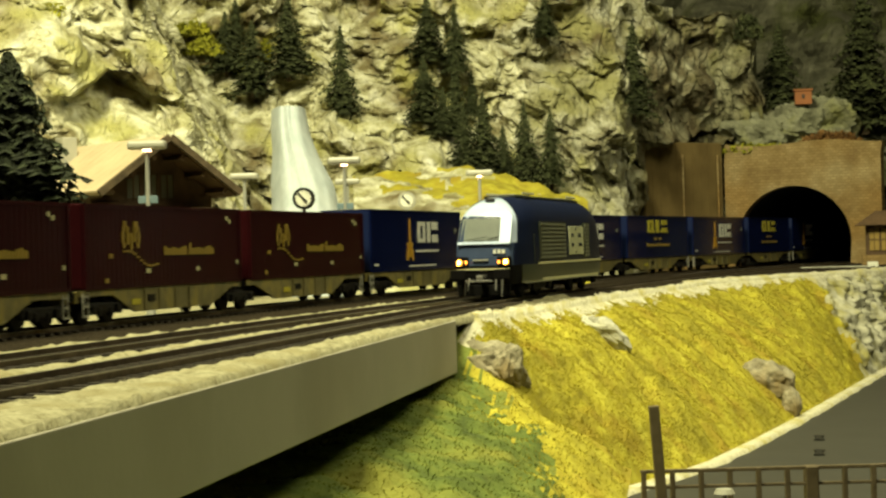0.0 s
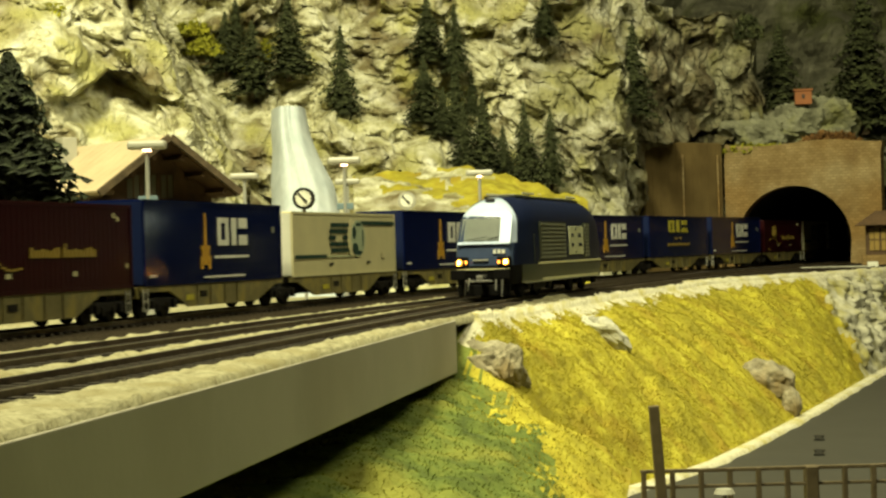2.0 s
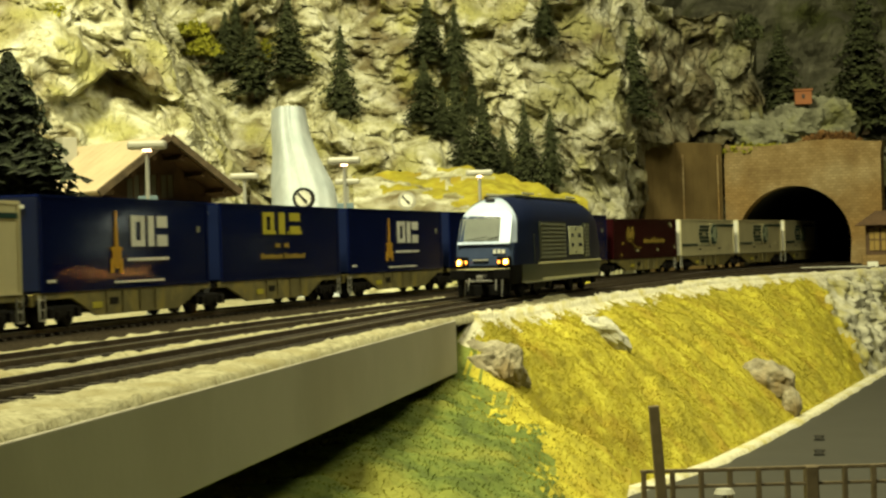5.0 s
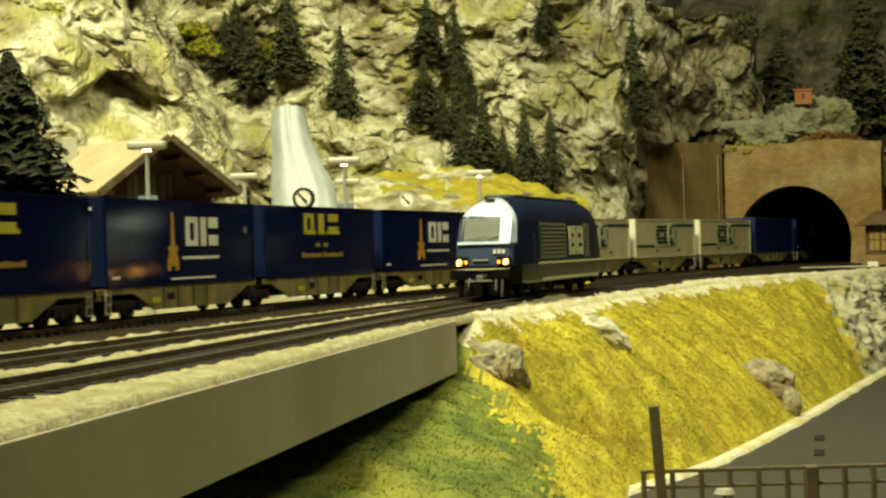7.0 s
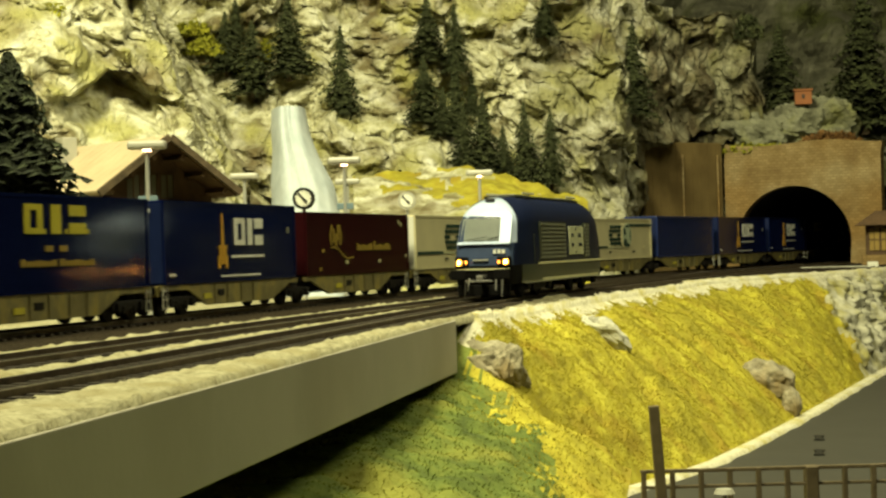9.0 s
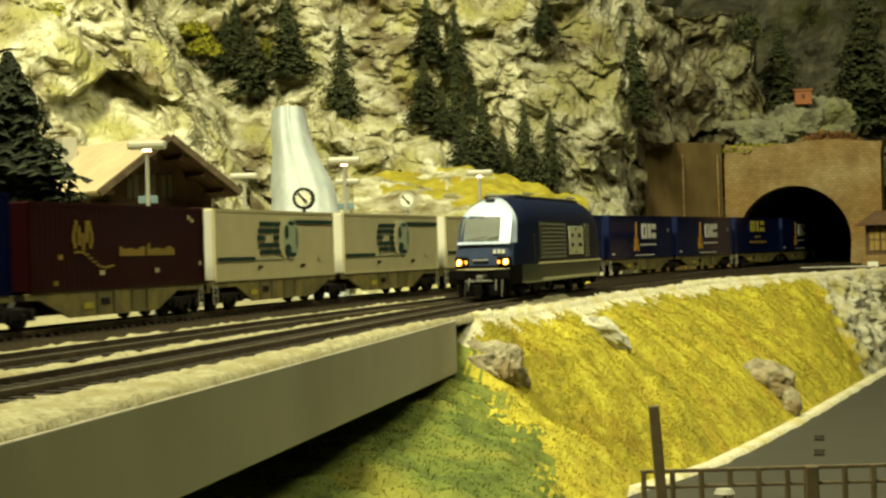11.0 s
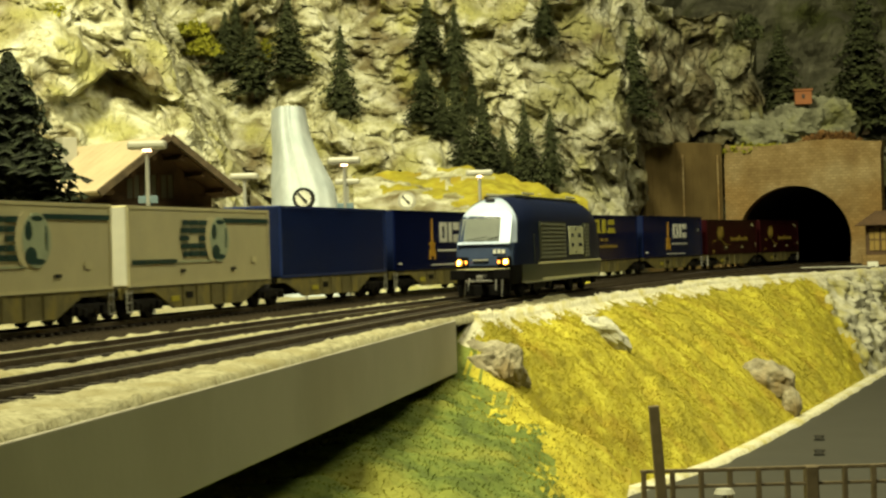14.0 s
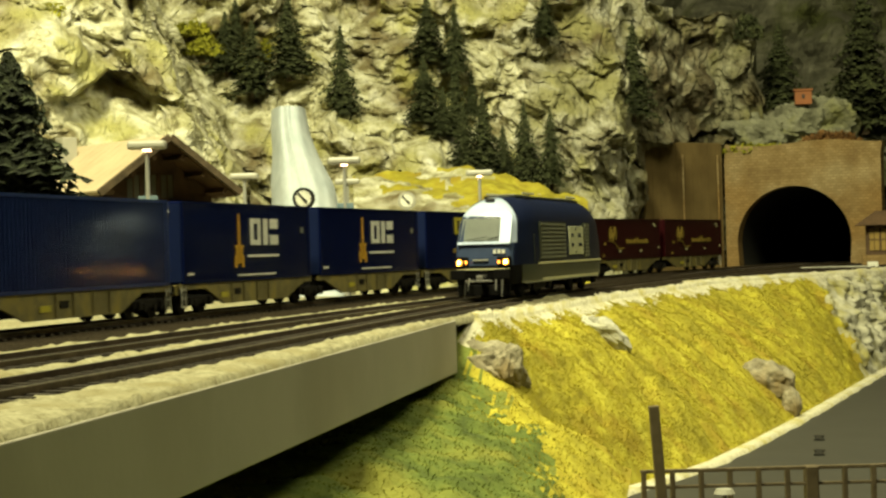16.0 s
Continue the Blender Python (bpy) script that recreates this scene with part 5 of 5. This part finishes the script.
def clump(name, place, size, count, seed, material, label):
    rnd = random.Random(seed)
    bm = bmesh.new()
    for _ in range(count):
        d = Vector((rnd.gauss(0, 1), rnd.gauss(0, 1), abs(rnd.gauss(0, 1)))).normalized() * rnd.uniform(0.05, 1.0) ** 0.7
        c = Vector((d.x * size[0], d.y * size[1], d.z * size[2]))
        r = 0.0028 * rnd.uniform(0.5, 1.3)
        q = [Vector((rnd.uniform(-r, r), rnd.uniform(-r, r), rnd.uniform(-r, r))) for _ in range(4)]
        v = [bm.verts.new(c + k) for k in q]
        bm.faces.new((v[0], v[1], v[2]))
        bm.faces.new((v[0], v[2], v[3]))
    ob = tagged(new(name, mesh_from(name, bm, material)), label, "shrub", group="shrubs")
    ob.matrix_basis = pose(*place)
    return ob


def on_cliff(a, b, lift=0.0):
    d = surface_depth(a, b)
    return (a * d, d - lift, EYE[2] + b * d)


def shrubs():
    for a, b, sx, sz, k in ((-0.1300, 0.117, 0.022, 0.014, 1), (-0.1220, 0.107, 0.022, 0.016, 2), (-0.1150, 0.106, 0.010, 0.010, 6), (-0.103, 0.097, 0.010, 0.010, 3), (-0.0905, 0.103, 0.005, 0.020, 4), (-0.205, 0.128, 0.018, 0.010, 5)):
        clump("shrub", on_cliff(a, b, 0.016), (sx, 0.014, sz), 900, k, SHRUB, "yellow green moss shrub on the rock")
    clump("shrub", on_cliff(0.166, 0.108, 0.0), (0.016, 0.016, 0.026), 1300, 12, NEEDLE, "dark rounded bush on the cliff edge")
    clump("shrub", portal_space(0.036, 0.02, 0.118), (0.034, 0.014, 0.015), 1500, 9, RUSTY_SHRUB, "low rust brown shrub above the portal")
    clump("shrub", portal_space(-0.036, 0.012, 0.114), (0.040, 0.012, 0.009), 900, 10, SHRUB, "low green brown shrub above the portal")


def knoll_and_hut():
    knoll = rock("rock_knoll", (0.3950, 1.988, 0.134), (0.052, 0.05, 0.036), 21, KNOLL, "pale weathered rock knoll above the tunnel", 0, 0.6, 0, 5)
    tagged(knoll, kind="structure")
    slope = rock("rock_knoll", (0.345, 1.99, 0.127), (0.048, 0.05, 0.030), 24, KNOLL, "pale mossy rock slope beside the knoll", 0, 0.5, 12, 5)
    tagged(slope, kind="structure")
    ob = new("brick_hut")
    part("wall", box(-0.010, 0.010, -0.010, 0.010, 0.0, 0.016, 0.0004), ORANGE_HUT, ob)
    part("roof", box(-0.0115, 0.0115, -0.0115, 0.0115, 0.016, 0.0185, 0.0005), ORANGE_HUT, ob, "flat orange roof")
    part("window", box(-0.0015, 0.0015, -0.0108, -0.0101, 0.007, 0.012), BLACK, ob, "small dark window")
    tagged(ob, "small orange brick hut on a rock knoll", "hut")
    ob.matrix_basis = pose(0.3805, 1.959, 0.1645, 0, 0, -8) @ Matrix.Scale(0.86, 4)


def signal_cabin():
    ob = new("signal_cabin")
    part("base", box(-0.004, 0.060, -0.002, 0.04, -0.004, 0.012, 0.0004), PORTAL, ob, "pale masonry base")
    part("wall", box(0.0, 0.056, 0.0, 0.036, 0.012, 0.039), TIMBER, ob, "dark timber walls")
    for i in range(5):
        w = part("window", box(0.003 + i * 0.0105, 0.0115 + i * 0.0105, -0.001, 0.0, 0.016, 0.036), WINDOW_AMBER, ob, "amber lit-looking window")
        part("glazing_bar", box(0.0068 + i * 0.0105, 0.0074 + i * 0.0105, -0.0016, -0.0011, 0.016, 0.036), TIMBER, w)
        part("glazing_bar", box(0.003 + i * 0.0105, 0.0115 + i * 0.0105, -0.0016, -0.0011, 0.0255, 0.0262), TIMBER, w)
    bm = box(-0.010, 0.066, -0.010, 0.046, 0.039, 0.0415)
    for v in bm.verts:
        if v.co.z > 0.040:
            v.co.x, v.co.y, v.co.z = 0.028 + (v.co.x - 0.028) * 0.5, 0.018 + (v.co.y - 0.018) * 0.4, 0.052
    part("roof", bm, TIMBER, ob, "dark hipped roof with wide eaves")
    tagged(ob, "dark timber signal cabin with amber windows", "signal cabin")
    ob.matrix_basis = pose(0.3840, 1.70, -0.004, 0, 0, -12)
    deck = new("loading_ramp")
    part("slab", box(-0.045, 0.022, -0.004, 0.02, -0.004, -0.0005, 0.0003), LAMP_HEAD, deck)
    part("end_post", box(0.012, 0.021, -0.012, -0.004, -0.018, 0.003, 0.0005), WHITE_END, deck, "white end post")
    tagged(deck, "low pale concrete edge by the tunnel mouth", "platform edge")
    deck.matrix_basis = pose(0.354, 1.62, 0.0, 0, 0, -12)


def foreground():
    ob = new("steel_railing")
    bx = lambda x0, x1, z0, z1, y=0.60: box(x0, x1, y - 0.0006, y + 0.0006, z0, z1, 0.0002)
    part("top_rail", bx(0.0612, 0.20, -0.0500, -0.0488), POST_BROWN, ob)
    part("bottom_rail", bx(0.0612, 0.20, -0.0550, -0.0540), POST_BROWN, ob)
    for i in range(15):
        x = 0.0622 + 0.0092 * i
        part("baluster", box(x - 0.0008, x + 0.0008, 0.5990, 0.6010, ROAD_Z, -0.0489, 0.0002), POST_BROWN, ob)
    part("pier", box(0.1140, 0.1180, 0.5985, 0.6040, ROAD_Z, -0.0490, 0.0003), POST_BROWN, ob, "thicker pier")
    tagged(ob, "weathered brown steel railing in front of the road", "railing")
    post = new("signal_post")
    part("shaft", box(-0.00165, 0.00165, -0.0012, 0.0012, 0.0, 0.0478, 0.0003), POST_BROWN, post)
    part("foot", box(-0.003, 0.003, -0.0025, 0.0025, 0.0, 0.003, 0.0004), POST_BROWN, post)
    tagged(post, "plain brown leaning steel post", "post")
    post.matrix_basis = pose(0.0676, 0.588, ROAD_Z, 0, -3.5, 0)
    lamp = new("ground_lamp")
    part("stem", rod((0, 0, 0), (0, 0, 0.020), 0.0006), POST_BROWN, lamp)
    part("lamp_head", rod((0, 0, 0.0190), (0, 0, 0.0205), 0.0034, 0.0026, 14), LAMP_HEAD, lamp, "round pale lamp head")
    tagged(lamp, "small round ground lamp by the railing", "lamp")
    lamp.matrix_basis = pose(0.0868, 0.592, ROAD_Z)
    for k in (0, 1):
        mark = new("road_marking")
        for sgn in (-1, 1):
            bm = box(-0.0026, 0.0026, 0.0, 0.010, 0.0004, 0.0008)
            for v in bm.verts:
                if v.co.y < 0.005:
                    v.co.x *= 0.45
                v.co.y *= sgn
            bmesh.ops.recalc_face_normals(bm, faces=bm.faces)
            part("stroke", bm, BLACK, mark)
        tagged(mark, "small black mark painted on the road", "road marking", group="road markings")
        mark.matrix_basis = pose(0.1832 - 0.0127 * k, 0.9256 - 0.0634 * k, ROAD_Z, 0, 0, -11)


def grass(name, count, seed, pick, material, label, length=0.0009):
    """Short standing fibres all over a stretch of the bank."""
    rnd = random.Random(seed)
    verts, faces = [], []
    while len(faces) < count:
        i = rnd.randrange(len(stations) - 1)
        v = rnd.uniform(-0.6, 1.0) if i < 112 else rnd.uniform(0.0, 1.0)
        p = bank_point(*stations[i], v).lerp(bank_point(*stations[i + 1], v), rnd.random())
        if stations[i][3] > 0 and v < 0.05 + 0.08 * noise.noise(p * 60) + 0.05 * noise.noise(p * 200):
            continue
        if v > 0 and rocky(stations[i][3], v) > 0.3 + 0.5 * rnd.random():
            continue
        if not pick(i, v, p):
            continue
        L = length * rnd.uniform(0.5, 1.3)
        up = Vector((rnd.gauss(0.5, 0.5), rnd.gauss(-0.3, 0.5), 0.8)).normalized() * L
        w = Vector((rnd.gauss(0, 1), rnd.gauss(0, 1), 0)).normalized() * 0.00034
        k = len(verts)
        verts += [tuple(p - w), tuple(p + w), tuple(p + up)]
        faces.append((k, k + 1, k + 2))
    me = bpy.data.meshes.new(name)
    me.from_pydata(verts, [], faces)
    me.materials.append(material)
    tagged(new(name, me), label, "grass", kind="stuff")


def is_green(p):
    return greenness(p) + 0.085 * noise.noise(p * 1400) > 0


def all_grass():
    grass("yellow_grass", 60000, 5, lambda i, v, p: not is_green(p) and i > 55 and i < 330 and v < 0.985, FIBRE, "short yellow static grass on the bank")
    grass("green_grass", 22000, 6, lambda i, v, p: is_green(p) and i > 20 and i < 135, FIBRE_GREEN, "short green static grass under the bridge")


waterfall()
meadow()
rocks()
knoll_and_hut()
spruces()
shrubs()
station_house()
for a, d, lit in ((-0.1565, 0.88, True), (-0.0515, 1.05, True), (0.0205, 1.27, True), (-0.105, 1.22, False), (-0.050, 1.36, False)):
    station_lamp((a * d, d), -3, 0.0815 if d < 1 else 0.080, lit)
station_clock((-0.0735 * 1.06, 1.06), 0.0062, 0.0585, -4)
station_clock((-0.0185 * 1.30, 1.30), 0.0062, 0.062, -4, LAMP_HEAD, "round pale-rimmed station clock on a thin pole")
signal_cabin()
foreground()
locomotive()
TRAIN = train()
all_grass()
plan_tracks()
motions()
